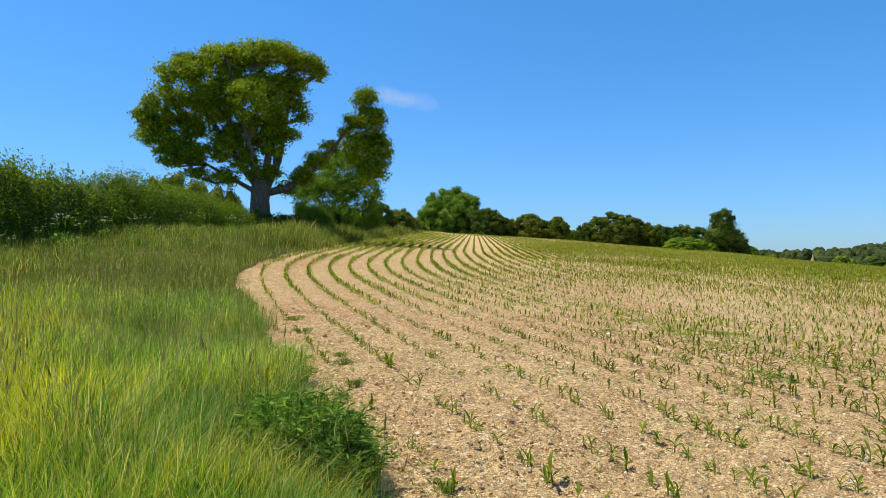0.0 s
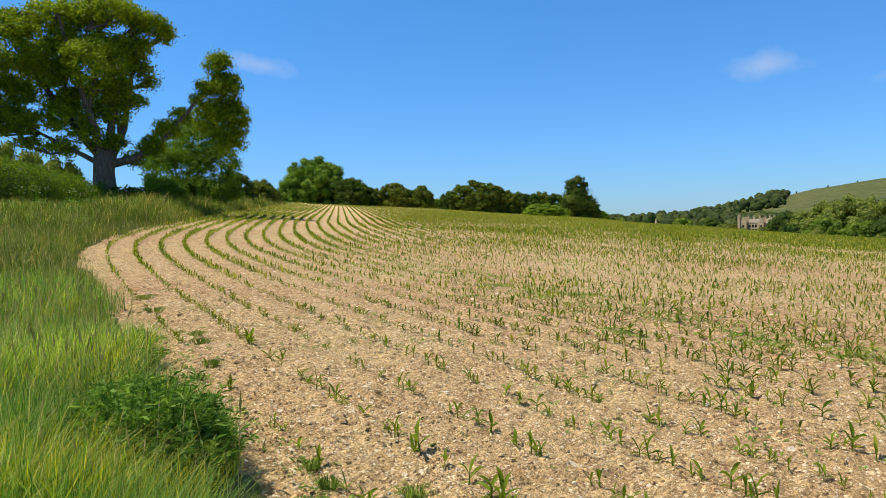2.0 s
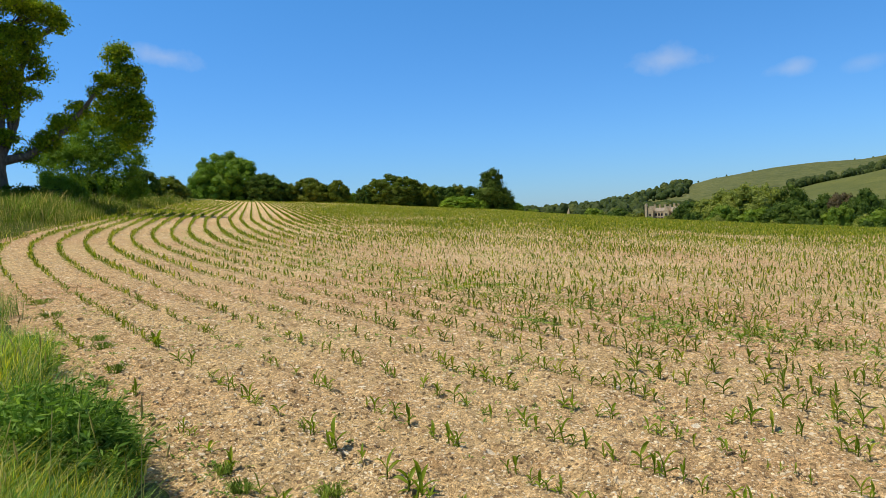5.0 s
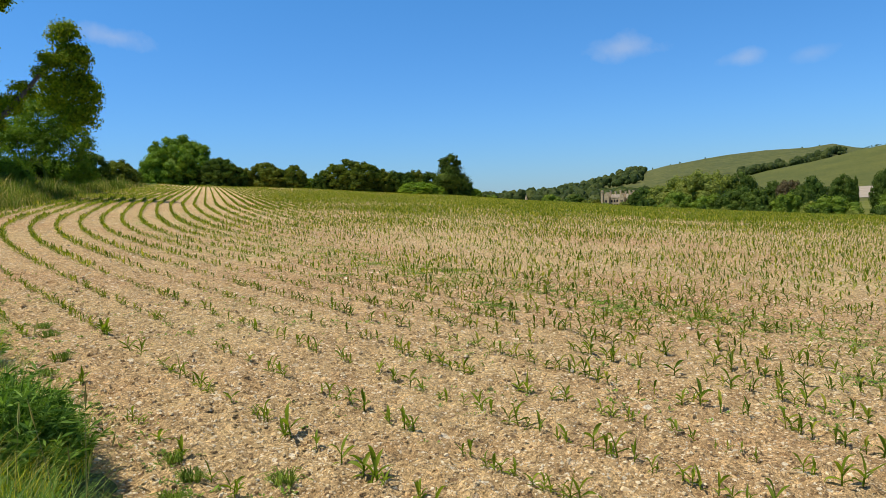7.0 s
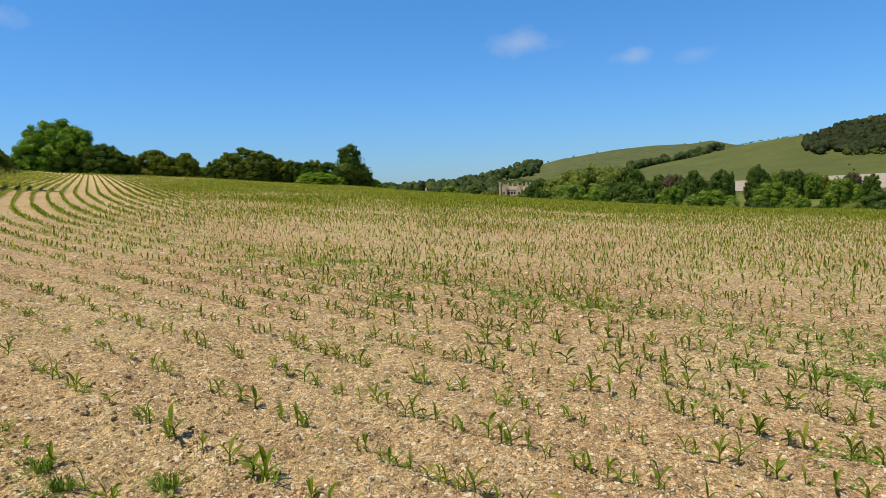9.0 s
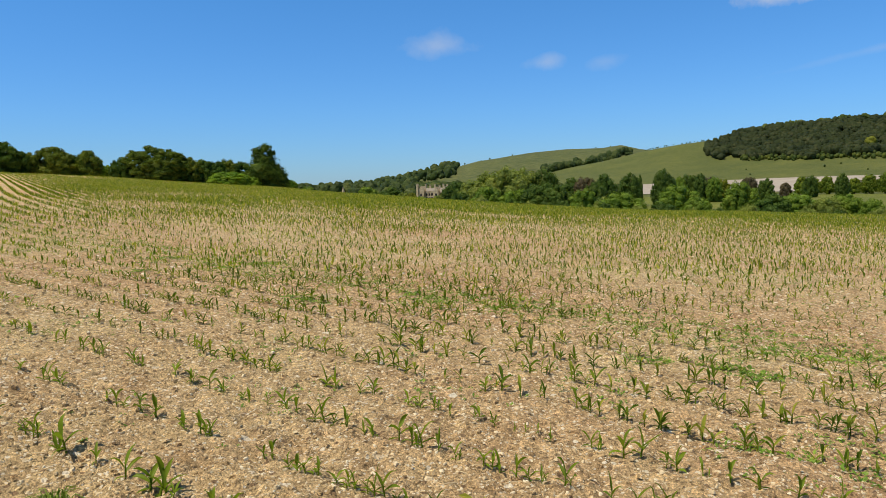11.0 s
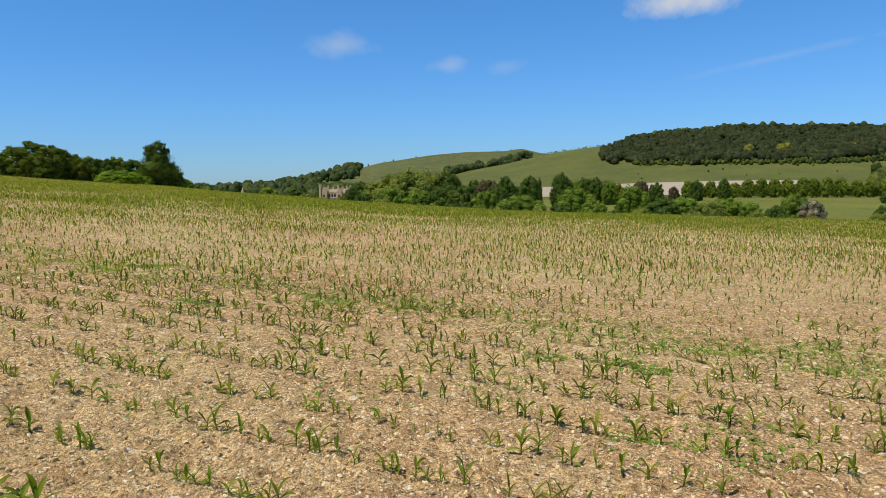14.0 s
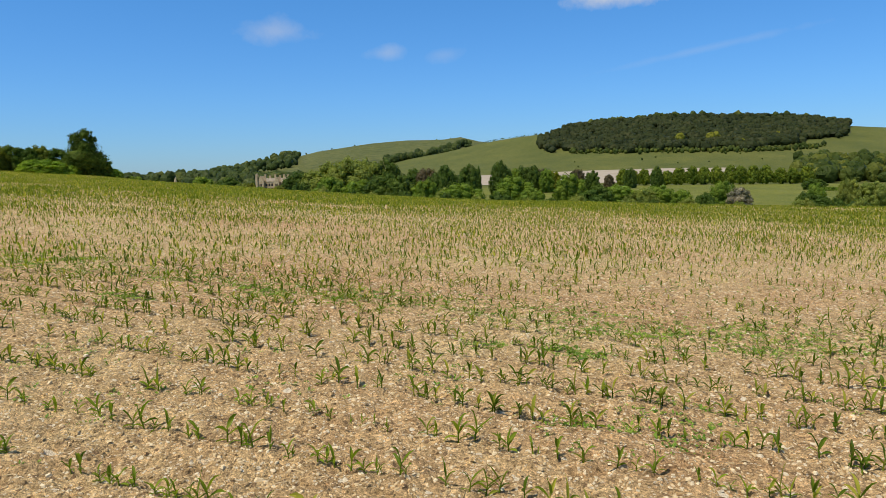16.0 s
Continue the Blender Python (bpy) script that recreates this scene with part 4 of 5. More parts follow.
# hanger leaves: lightened and blued a little, distance haze put into the colour
WOODLEAF = leaf_material("hazed_hanger_leaf", (0.044, 0.056, 0.020), (0.062, 0.075, 0.026), (0.085, 0.088, 0.033), 0.02, 0.4)
FARLEAF = leaf_material("far_wood_leaf", (0.034, 0.055, 0.013), (0.057, 0.084, 0.020), (0.090, 0.112, 0.028), 0.02, 0.2)
CRESTLEAF = leaf_material("crest_leaf", (0.060, 0.085, 0.018), (0.090, 0.120, 0.026), (0.130, 0.150, 0.038), 0.02, 0.3)
SLOPELEAF = leaf_material("slope_leaf", (0.034, 0.058, 0.011), (0.068, 0.096, 0.018), (0.132, 0.148, 0.024), 0.02, 0.25)
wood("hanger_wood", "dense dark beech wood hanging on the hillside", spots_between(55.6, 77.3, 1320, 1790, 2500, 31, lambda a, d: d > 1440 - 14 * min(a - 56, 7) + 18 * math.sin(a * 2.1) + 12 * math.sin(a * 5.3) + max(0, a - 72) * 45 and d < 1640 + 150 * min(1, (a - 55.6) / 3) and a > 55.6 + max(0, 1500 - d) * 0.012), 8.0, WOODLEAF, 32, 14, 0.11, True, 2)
wood("hanger_crest", "lighter green trees along the top of the hanger", spots_between(59.5, 76.5, 1745, 1800, 110, 45), 7.5, CRESTLEAF, 46, 24, 0.09)
wood("hanger_saplings", "few yellow-green trees in the lower wood", [polar(a, d) for a, d in ((68.4, 1420), (68.7, 1440), (70.6, 1400), (71.0, 1410), (72.6, 1470), (72.9, 1500), (66.2, 1430))], 9, GOLD, 47, 24, 0.09)
wood("ridge_wood", "distant green wood along the low skyline", spots_between(18, 37, 1150, 1500, 560, 33), 9.5, FARLEAF, 34, 24, 0.11)
wood("far_hill_wood", "distant wood climbing to a clump on the ridge", spots_between(27.5, 36.6, 1500, 2350, 380, 43, lambda a, d: a < 33.4 or d > 1900), 9.5, FARLEAF, 44, 20, 0.10, False, 2)
wood("ridge_clump", "small clump of trees on the distant ridge", spots_between(34.6, 36.6, 2250, 2400, 26, 48), 12, FARLEAF, 49, 16, 0.07)
wood("hillside_belt", "belt of dark green trees in the fold of the hill", spots_between(43.4, 50.2, 1730, 2170, 150, 35, lambda a, d: abs(d - np.interp(a, (44.4, 46.9, 48.7, 50), (1780, 1870, 1965, 2070))) < 45), 8.0, FARLEAF, 36, 14, 0.09)
wood("slope_wood", "mixed green wood low on the hillside", spots_between(74.2, 84, 850, 1180, 330, 37), 7.5, SLOPELEAF, 38, 30, 0.12)
wood("valley_wood", "mixed trees closing the far side of the valley", spots_between(28, 50.4, 730, 850, 230, 39), 7.5, FARLEAF, 41, 30, 0.12)


# ---- pale arable field at the hill foot ----
def build_pale_field():
    az = np.radians(np.linspace(49.5, 70.5, 90))
    rad = np.linspace(890, 1090, 24)
    r, a = np.meshgrid(rad, az, indexing="ij")
    x, y = r * np.sin(a), r * np.cos(a)
    v = np.stack([x, y, land(x, y) + 0.5], -1).reshape(-1, 3)
    me = mesh_from("pale_field", v, grid_faces(len(rad), len(az)), [plain_material("chalky_soil", (0.32, 0.265, 0.20), (0.41, 0.35, 0.28), 0.05)], True)
    tagged(new("pale_field", me), "bare pale chalky ploughland at the foot of the hill", "field", kind="structure")


build_pale_field()


def build_pasture():
    az = np.radians(np.linspace(44, 90, 120))
    rad = np.linspace(300, 800, 40)
    r, a = np.meshgrid(rad, az, indexing="ij")
    x, y = r * np.sin(a), r * np.cos(a)
    v = np.stack([x, y, land(x, y) + 0.25], -1).reshape(-1, 3)
    grass = turf_material("grazed_pasture", [(0.3, (0.108, 0.128, 0.024)), (0.55, (0.160, 0.174, 0.037)), (0.75, (0.225, 0.212, 0.060))], 0.6, 0.02)
    me = mesh_from("pasture", v, grid_faces(len(rad), len(az)), [grass], True)
    tagged(new("pasture", me), "grazed yellow-green pasture on the valley floor", "pasture", kind="structure")


build_pasture()


# ---- maize ----
SPACING = 0.71
FIRST = 0.31
# where the seedlings stand along the nearest drills, in metres along the leg
STANDS = (
    (-8.79, -7.49, -6.58, -5.35, -5.22, -4.79, -4.46, -4.03),
    (-8.43, -8.3, -7.57, -7.28, -6.66, -6.5, -6.3, -6.14, -5.83, -5.7, -5.27, -4.86, -4.75, -4.37, -4.05, -3.76, -3.53, -3.46, -3.34),
    (-8.34, -7.77, -7.1, -6.95, -6.8, -6.42, -6.02, -5.91, -5.75, -5.12, -5.0, -4.9, -4.73, -4.53, -4.22, -4.04, -3.93, -3.36, -3.23, -3.09, -2.99, -2.85, -2.71, -2.62, -2.5, -2.35),
    (-7.66, -7.4, -7.15, -7.01, -6.68, -6.5, -6.36, -5.91, -5.77, -5.3, -5.09, -4.85, -4.68, -4.46, -4.39, -4.18, -3.98, -3.87, -3.7, -3.6, -3.4, -3.24, -3.16, -2.94, -2.75, -2.63, -2.5, -2.3, -2.19, -2.08, -1.91, -1.77, -1.5, -1.36),
    (-4.84, -4.25, -4.14, -3.88, -3.73, -3.4, -3.27, -3.15, -3.01, -2.75, -2.65, -2.38, -2.19, -1.9, -1.84, -1.68, -1.57, -1.41, -1.34, -1.19, -1.03, -0.87, -0.67, -0.56, -0.46, -0.21, -0.11, 0.05),
)
TALL = {(1, 13): 1.5, (1, 17): 1.75, (1, 15): 1.2, (1, 0): 1.3, (1, 1): 1.3, (1, 6): 1.25, (3, 19): 1.3, (3, 23): 1.3, (3, 24): 1.25, (4, 15): 1.35, (4, 16): 1.35, (4, 18): 1.2, (4, 1): 1.3, (4, 2): 1.35}


def near_stands():
    """The seedlings of the nearest drills: x, y and size."""
    gen = np.random.default_rng(55)
    out = []
    for k, row in enumerate(STANDS):
        for j, s in enumerate(row):
            p = NORM * (float(BEND @ NORM) + FIRST + SPACING * k) + LEG * s
            big = 0.74 * TALL.get((k, j), gen.uniform(0.62, 1.15) if k else gen.uniform(0.75, 1.1))
            out.append((p[0], p[1], big))
            for _ in range(gen.integers(0, 3) if k < 3 else gen.integers(0, 2)):
                q = p + LEG * gen.uniform(-0.10, 0.10) + NORM * gen.normal() * 0.012
                out.append((q[0], q[1], big * gen.uniform(0.55, 0.9)))
    return np.array(out)




def drill_rows():
    """Plant places along every drill: x, y and the way that the drill runs."""
    gen = np.random.default_rng(5)
    xs, ys = [], []
    for k in range(0, 300):
        o = FIRST + SPACING * k
        step = 0.070
        s = np.arange(0, 60, step)
        corner = BEND + o * (np.array((1, 0)) + NORM) / (1 + NORM[0])
        leg = corner + s[:, None] * LEG
        north = corner + np.arange(0, 190, step)[:, None] * np.array((0, 1.0))
        p = np.concatenate([leg, north])
        p = p + gen.normal(size=p.shape) * 0.022
        p[:, 1] += gen.uniform(-0.06, 0.06, len(p))
        d, az = np.hypot(p[:, 0], p[:, 1]), np.degrees(np.arctan2(p[:, 0], p[:, 1]))
        ok = (az > -25) & ((az < 92) | ((d < 22) & (az < 170))) & (d < np.interp(az, BROW_AZ, BROW_D) + 3) & (d > 2.0)
        p = p[ok]
        for _ in range(3):
            x, y = p[:, 0], p[:, 1]
            f0 = inward(x, y)
            gx, gy = (inward(x + 0.05, y) - f0) / 0.05, (inward(x, y + 0.05) - f0) / 0.05
            g2 = gx * gx + gy * gy + 1e-9
            e = np.clip(o - f0 + gen.normal(size=len(p)) * 0.0, -1.5, 1.5)
            p = p + np.stack([gx, gy], -1) * (e / g2)[:, None]
        p = p + gen.normal(size=p.shape) * 0.018
        if k < len(STANDS):
            s = p @ LEG
            p = p[(s < STANDS[k][0] - 0.08) | (s > STANDS[k][-1] + 0.08)]
        if k == 0:
            p = p[gen.uniform(0, 1, len(p)) < 0.45]
        xs.append(p[:, 0])
        ys.append(p[:, 1])
    x, y = np.concatenate(xs), np.concatenate(ys)
    far = np.hypot(x, y)
    thin = gen.uniform(0, 1, len(x)) < np.interp(far, (0, 16, 30, 60, 190), (1, 1, 1, 0.85, 0.24))
    x, y = x[thin], y[thin]
    vigour = 0.55 * vnoise(x, y, 4.5, 8) + 0.30 * vnoise(x, y, 0.8, 9) + 0.15 * gen.uniform(0, 1, len(x))
    cluster = smooth(0.34, 0.66, vnoise(x, y, 0.30, 19) * 0.7 + 0.3 * vnoise(x, y, 1.3, 20))
    keep = gen.uniform(0, 1, len(x)) < np.clip((0.36 + 0.64 * cluster) * (0.36 + 0.95 * vnoise(x, y, 4.5, 8) + 0.6 * vnoise(x, y, 11.0, 28)), 0.08, 0.98) * np.where(np.abs(inward(x, y) - 11.0) < 0.7, 0.6, 1.0) * np.interp(np.hypot(x, y), (8, 12, 20, 30, 48), (1.05, 1.2, 1.6, 1.7, 1.6))
    return x[keep], y[keep], vigour[keep]


def seedling(seed, leaves, segs):
    """Stem and leaves of one seedling, about 0.2 m tall: an upright rolled leaf and arching ones below. A list of (verts, faces)."""
    gen = np.random.default_rng(seed)
    parts = []
    turn = gen.uniform(0, 6.28)
    stem_h = gen.uniform(0.06, 0.11)
    lean = gen.normal(size=2) * 0.012
    if segs > 2:
        v, f = tube([(0, 0, -0.02), (lean[0] * 0.5, lean[1] * 0.5, stem_h * 0.5), (lean[0], lean[1], stem_h)], [0.0065, 0.006, 0.0045], 5)
        parts.append((v, f))
    for i in range(leaves):
        upper = i / max(1, leaves - 1)
        w = turn + i * math.pi + gen.normal() * 0.5
        ln = gen.uniform(0.08, 0.13) + 0.07 * upper * gen.uniform(0.5, 1)
        wide = gen.uniform(0.006, 0.010) * (0.8 + 0.75 * upper) * (1.4 if segs > 2 else 1.6 if segs > 1 else 2.8)
        ang = 0.40 + 0.80 * upper + gen.normal() * 0.16
        droop = (gen.uniform(0.9, 2.0) if upper < 0.7 else gen.uniform(0.3, 1.7)) * (1.0 if segs > 2 else 0.6)
        d = np.array((math.cos(w), math.sin(w), 0))
        e = np.array((-math.sin(w), math.cos(w), 0))
        roll, fold = gen.normal() * 0.9, 0.35
        t0 = 0.25 + 0.75 * upper
        p, pts = np.array((lean[0] * t0, lean[1] * t0, stem_h * t0)), []
        for j in range(segs + 1):
            t = j / segs
            half = wide * (0.45 + 2.3 * t * (1 - t)) * (1 - t ** 5) if segs > 1 else (wide * 0.95 if t < 0.9 else 0.0)
            half = max(half, 0.0008)
            ee = e * math.cos(roll * t) + np.array((0, 0, 1)) * math.sin(roll * t)
            along = d * math.cos(ang) + np.array((0, 0, math.sin(ang)))
            if segs > 2:
                keel = np.cross(ee, along) * half * fold * 2
                pts += [p - ee * half, p + keel * (1 if keel[2] < 0 else -1), p + ee * half]
            else:
                pts += [p - ee * half, p + ee * half]
            p = p + along * ln / segs
            ang -= droop * 1.8 / segs * (0.2 + 1.4 * t)
        if segs > 2:
            f = np.array([(3 * j + q, 3 * j + q + 1, 3 * j + q + 4, 3 * j + q + 3) for j in range(segs) for q in (0, 1)])
        else:
            f = np.array([(2 * j, 2 * j + 1, 2 * j + 3, 2 * j + 2) for j in range(segs)])
        parts.append((np.array(pts), f))
    return parts


def scatter(template_sets, x, y, z, scale, seed, stretch=1.0):
    """Joined copies of small templates, turned at random."""
    gen = np.random.default_rng(seed)
    vs, fs, n = [], [], 0
    pick = gen.integers(0, len(template_sets), len(x))
    for t, (tv, tf) in enumerate(template_sets):
        k = np.where(pick == t)[0]
        if len(k) == 0:
            continue
        w = gen.uniform(0, 6.283, len(k))
        c, s = np.cos(w), np.sin(w)
        sc = scale[k]
        px = (tv[None, :, 0] * c[:, None] - tv[None, :, 1] * s[:, None]) * sc[:, None] * stretch + x[k][:, None]
        py = (tv[None, :, 0] * s[:, None] + tv[None, :, 1] * c[:, None]) * sc[:, None] * stretch + y[k][:, None]
        pz = tv[None, :, 2] * sc[:, None] + z[k][:, None]
        vs.append(np.stack([px, py, pz], -1).reshape(-1, 3))
        fs.append((tf[None] + (np.arange(len(k)) * len(tv))[:, None, None]).reshape(-1, tf.shape[1]) + n)
        n += len(k) * len(tv)
    return np.concatenate(vs), np.concatenate(fs)


def build_maize():
    x, y, vig = drill_rows()
    z = land(x, y) + soil_relief(x, y) * smooth(60, 15, np.hypot(x, y))
    d = np.hypot(x, y)
    size = (0.42 + 0.62 * vig) * np.random.default_rng(44).uniform(0.7, 1.25, len(x)) * np.interp(d, (0, 10, 18, 30, 50), (0.85, 0.88, 0.95, 1.1, 1.3))
    full = [join(seedling(100 + i, 4 + i % 2, 4)) for i in range(14)]
    half = [join(seedling(130 + i, 3 + i % 2, 2)) for i in range(10)]
    slim = [join(seedling(150 + i, 3, 1)) for i in range(8)]
    close = (d < 9.0) & (np.cumsum(d < 9.0) <= 120) & (y > -1)
    for nm, m, tpl in (("maize_drills", (d < 13) & ~close, full), ("maize_crop", (d >= 13) & (d < 45), half), ("far_maize_crop", d >= 45, slim)):
        v, f = scatter(tpl, x[m], y[m], z[m], size[m], 77)
        tagged(new(nm, mesh_from(nm, v, f, [MAIZE])), "young green maize standing in curved drills on dry soil", "crop", kind="stuff")
    models = []
    for i in range(14):
        root = new("maize_seedling")
        tagged(root, "young green maize seedling with arching leaves in dry soil", "seedling", "maize seedlings in the nearest drills")
        for j, (v, f) in enumerate(seedling(100 + i, 4 + i % 2, 4)):
            child("stem" if j == 0 else "leaf", mesh_from("stem" if j == 0 else "leaf", v, f, [MAIZE], True), root)
        models.append(root)
    gen = np.random.default_rng(6)
    first = near_stands()
    rest = np.stack([x[close], y[close], size[close]], -1)
    for n, (px, py, big) in enumerate(np.concatenate([first, rest])):
        pz = land1(px, py) + float(soil_relief(np.array([px]), np.array([py]))[0]) - 0.005
        m = Matrix.LocRotScale((px, py, pz), Euler((gen.normal() * 0.06, gen.normal() * 0.06, gen.uniform(0, 6.28))), [big] * 3)
        if n < 14:
            place(models[n], m)
        else:
            put_copy(models[gen.integers(0, 14)], m)


build_maize()


# ---- meadow grass ----
def blade_templates(segs, seed, n, lean=0.5):
    gen = np.random.default_rng(seed)
    out = []
    for _ in range(n):
        d = gen.uniform(0.15, lean)
        wide = gen.uniform(0.0045, 0.011)
        pts = []
        for j in range(segs + 1):
            t = j / segs
            half = wide * (1 - t ** 1.5) + 0.0006
            pts += [(-half, d * t * t, t * (1 - 0.18 * t * d)), (half, d * t * t, t * (1 - 0.18 * t * d))]
        out.append((np.array(pts), np.array([(2 * j, 2 * j + 1, 2 * j + 3, 2 * j + 2) for j in range(segs)])))
    return out


G_YELLOW = leaf_material("sunny_grass", (0.226, 0.261, 0.006), (0.523, 0.505, 0.012), (0.765, 0.679, 0.156), 0.5, 0.5, 0.5)
G_GREEN = leaf_material("green_grass", (0.095, 0.184, 0.012), (0.297, 0.455, 0.041), (0.733, 0.792, 0.267), 0.8, 0.5, 0.5)
G_DEEP = leaf_material("lush_grass", (0.037, 0.101, 0.013), (0.129, 0.276, 0.037), (0.368, 0.515, 0.147), 0.8, 0.40, 0.5)
G_OLIVE = leaf_material("dry_meadow_grass", (0.052, 0.092, 0.012), (0.108, 0.164, 0.025), (0.18, 0.22, 0.055), 0.3, 0.35, 0.6)
G_STRAW = leaf_material("dry_straw_blade", (0.36, 0.33, 0.12), (0.60, 0.53, 0.24), (0.80, 0.72, 0.40), 0.8, 0.4, 0.6)
G_HEAD = leaf_material("grass_seed_head", (0.25, 0.215, 0.115), (0.37, 0.325, 0.185), (0.52, 0.47, 0.30), 0.8, 0.5, 0.7)


def build_meadow():
    gen = np.random.default_rng(17)
    n = 420000
    az = gen.uniform(-40, 2, n)
    d = np.exp(gen.uniform(math.log(2.6), math.log(62), n))
    az = np.concatenate([az, gen.uniform(-180, 180, 46000)])
    d = np.concatenate([d, np.exp(gen.uniform(math.log(0.5), math.log(11), 46000))])
    x, y = d * np.sin(np.radians(az)), d * np.cos(np.radians(az))
    # the verge that runs on beside the far leg of the field
    x = np.concatenate([x, gen.uniform(-12.5, -3.0, 60000)])
    y = np.concatenate([y, 24 + 110 * gen.uniform(0, 1, 60000) ** 1.4])
    d = np.hypot(x, y)
    n = len(d)
    inn = inward(x, y)
    ok = (inn < -0.25 + 0.65 * smooth(24, 30, y) - 0.45 * smooth(4.6, 3.4, d) + 0.6 * (vnoise(x, y, 0.7, 4) - 0.5)) & (x > -14.8)
    ok &= (np.hypot(x + 0.88, y - 4.6) > 0.42)
    ok &= gen.uniform(0, 1, n) < 0.25 + 0.75 * vnoise(x, y, 0.35, 6)
    x, y, d, inn = x[ok], y[ok], d[ok], inn[ok]
    z = land(x, y) + 0.03
    k = len(x)
    tall = (0.22 + 0.34 * vnoise(x, y, 1.3, 5) + 0.12 * vnoise(x, y, 0.4, 15)) * gen.uniform(0.5, 1.3, k) * (0.6 + 0.4 * smooth(-0.1, -1.0, inn)) * (1 + 1.3 * smooth(34, 44, y) * smooth(-4.0, -2.5, inn))
    yellow = np.clip(smooth(-1.7, -3.2, inn) * 0.66 + 1.8 * (vnoise(x, y, 1.3, 7) - 0.58), 0, 0.9)
    deep = np.clip(smooth(-2.5, -0.9, inn) * 0.92 + 1.9 * (vnoise(x, y, 1.0, 10) - 0.60) + 1.1 * smooth(8, 14, d), 0, 0.95)
    yellow = yellow * (1 - 0.93 * smooth(9, 16, d))
    u = gen.uniform(0, 1, k)
    tone = np.where(u < deep, 2, np.where(u > 1 - yellow, 0, 1))
    tone = np.where(gen.uniform(0, 1, k) < 0.05 + 0.16 * smooth(0.45, 0.8, vnoise(x, y, 0.5, 21)) + 0.05 * smooth(9, 18, d), 3, tone)
    for nm, near, segs, wide, lab in (("meadow_grass", True, 2, 1.0, "tall uncut meadow grass along the field edge"), ("far_meadow_grass", False, 2, 1.8, "tall meadow grass running up to the hedge")):
        sel = (d < 13) == near
        tp = [(tv * (wide, 1, 1), tf) for tv, tf in blade_templates(segs, 1 + segs, 16, 1.15)]
        vs, fs, ix, c = [], [], [], 0
        for t in range(4):
            m = sel & (tone == t)
            v, f = scatter(tp, x[m], y[m], z[m], tall[m], 3 + t)
            vs.append(v)
            fs.append(f + c)
            ix.append(np.full(len(f), t))
            c += len(v)
        me = mesh_from(nm, np.concatenate(vs), np.concatenate(fs), [G_YELLOW, G_GREEN, G_DEEP, G_STRAW] if near else [G_GREEN, G_DEEP, G_OLIVE, G_HEAD], False, np.concatenate(ix))
        tagged(new(nm, me), lab, "grass", kind="stuff")

    # flowering stems with brownish seed heads
    n = 15000
    az = gen.uniform(-40, 0, n)
    d = np.exp(gen.uniform(math.log(3.5), math.log(50), n))
    x, y = d * np.sin(np.radians(az)), d * np.cos(np.radians(az))
    inn = inward(x, y)
    band = np.exp(-((inn + 2.3) / 1.6) ** 2) * smooth(4.2, 9, d) + 0.25 * vnoise(x, y, 2.0, 12)
    band = band * smooth(40, 16, d)
    ok = (inn < -0.5) & (np.hypot(x + 0.88, y - 4.4) > 0.7) & (x > -13.5) & (gen.uniform(0, 1, n) < band)
    x, y = x[ok], y[ok]
    tps = []
    for i in range(8):
        w, ln = gen.uniform(0.1, 0.4), gen.uniform(0.10, 0.18)
        a = np.array((0.0, w * (1 - ln), 1 - ln))
        b = np.array((0.0, w, 1.0))
        q = [(-0.0022, 0, 0), (0.0022, 0, 0), a + (0.0018, 0, 0), a - (0.0018, 0, 0)]
        hw = gen.uniform(0.005, 0.010)
        m1 = a * 0.55 + b * 0.45
        q += [a, m1 + (hw, 0, 0), b, m1 - (hw, 0, 0), a, m1 + (0, hw, -hw * 0.3), b, m1 - (0, hw, -hw * 0.3)]
        tps.append((np.array(q), np.array([(0, 1, 2, 3), (4, 5, 6, 7), (8, 9, 10, 11)])))
    v, f = scatter(tps, x, y, land(x, y), gen.uniform(0.5, 0.85, len(x)), 8)
    tagged(new("grass_seed_heads", mesh_from("grass_seed_heads", v, f, [G_HEAD])), "flowering meadow grass stems with brown seed heads", "grass", kind="stuff")


build_meadow()


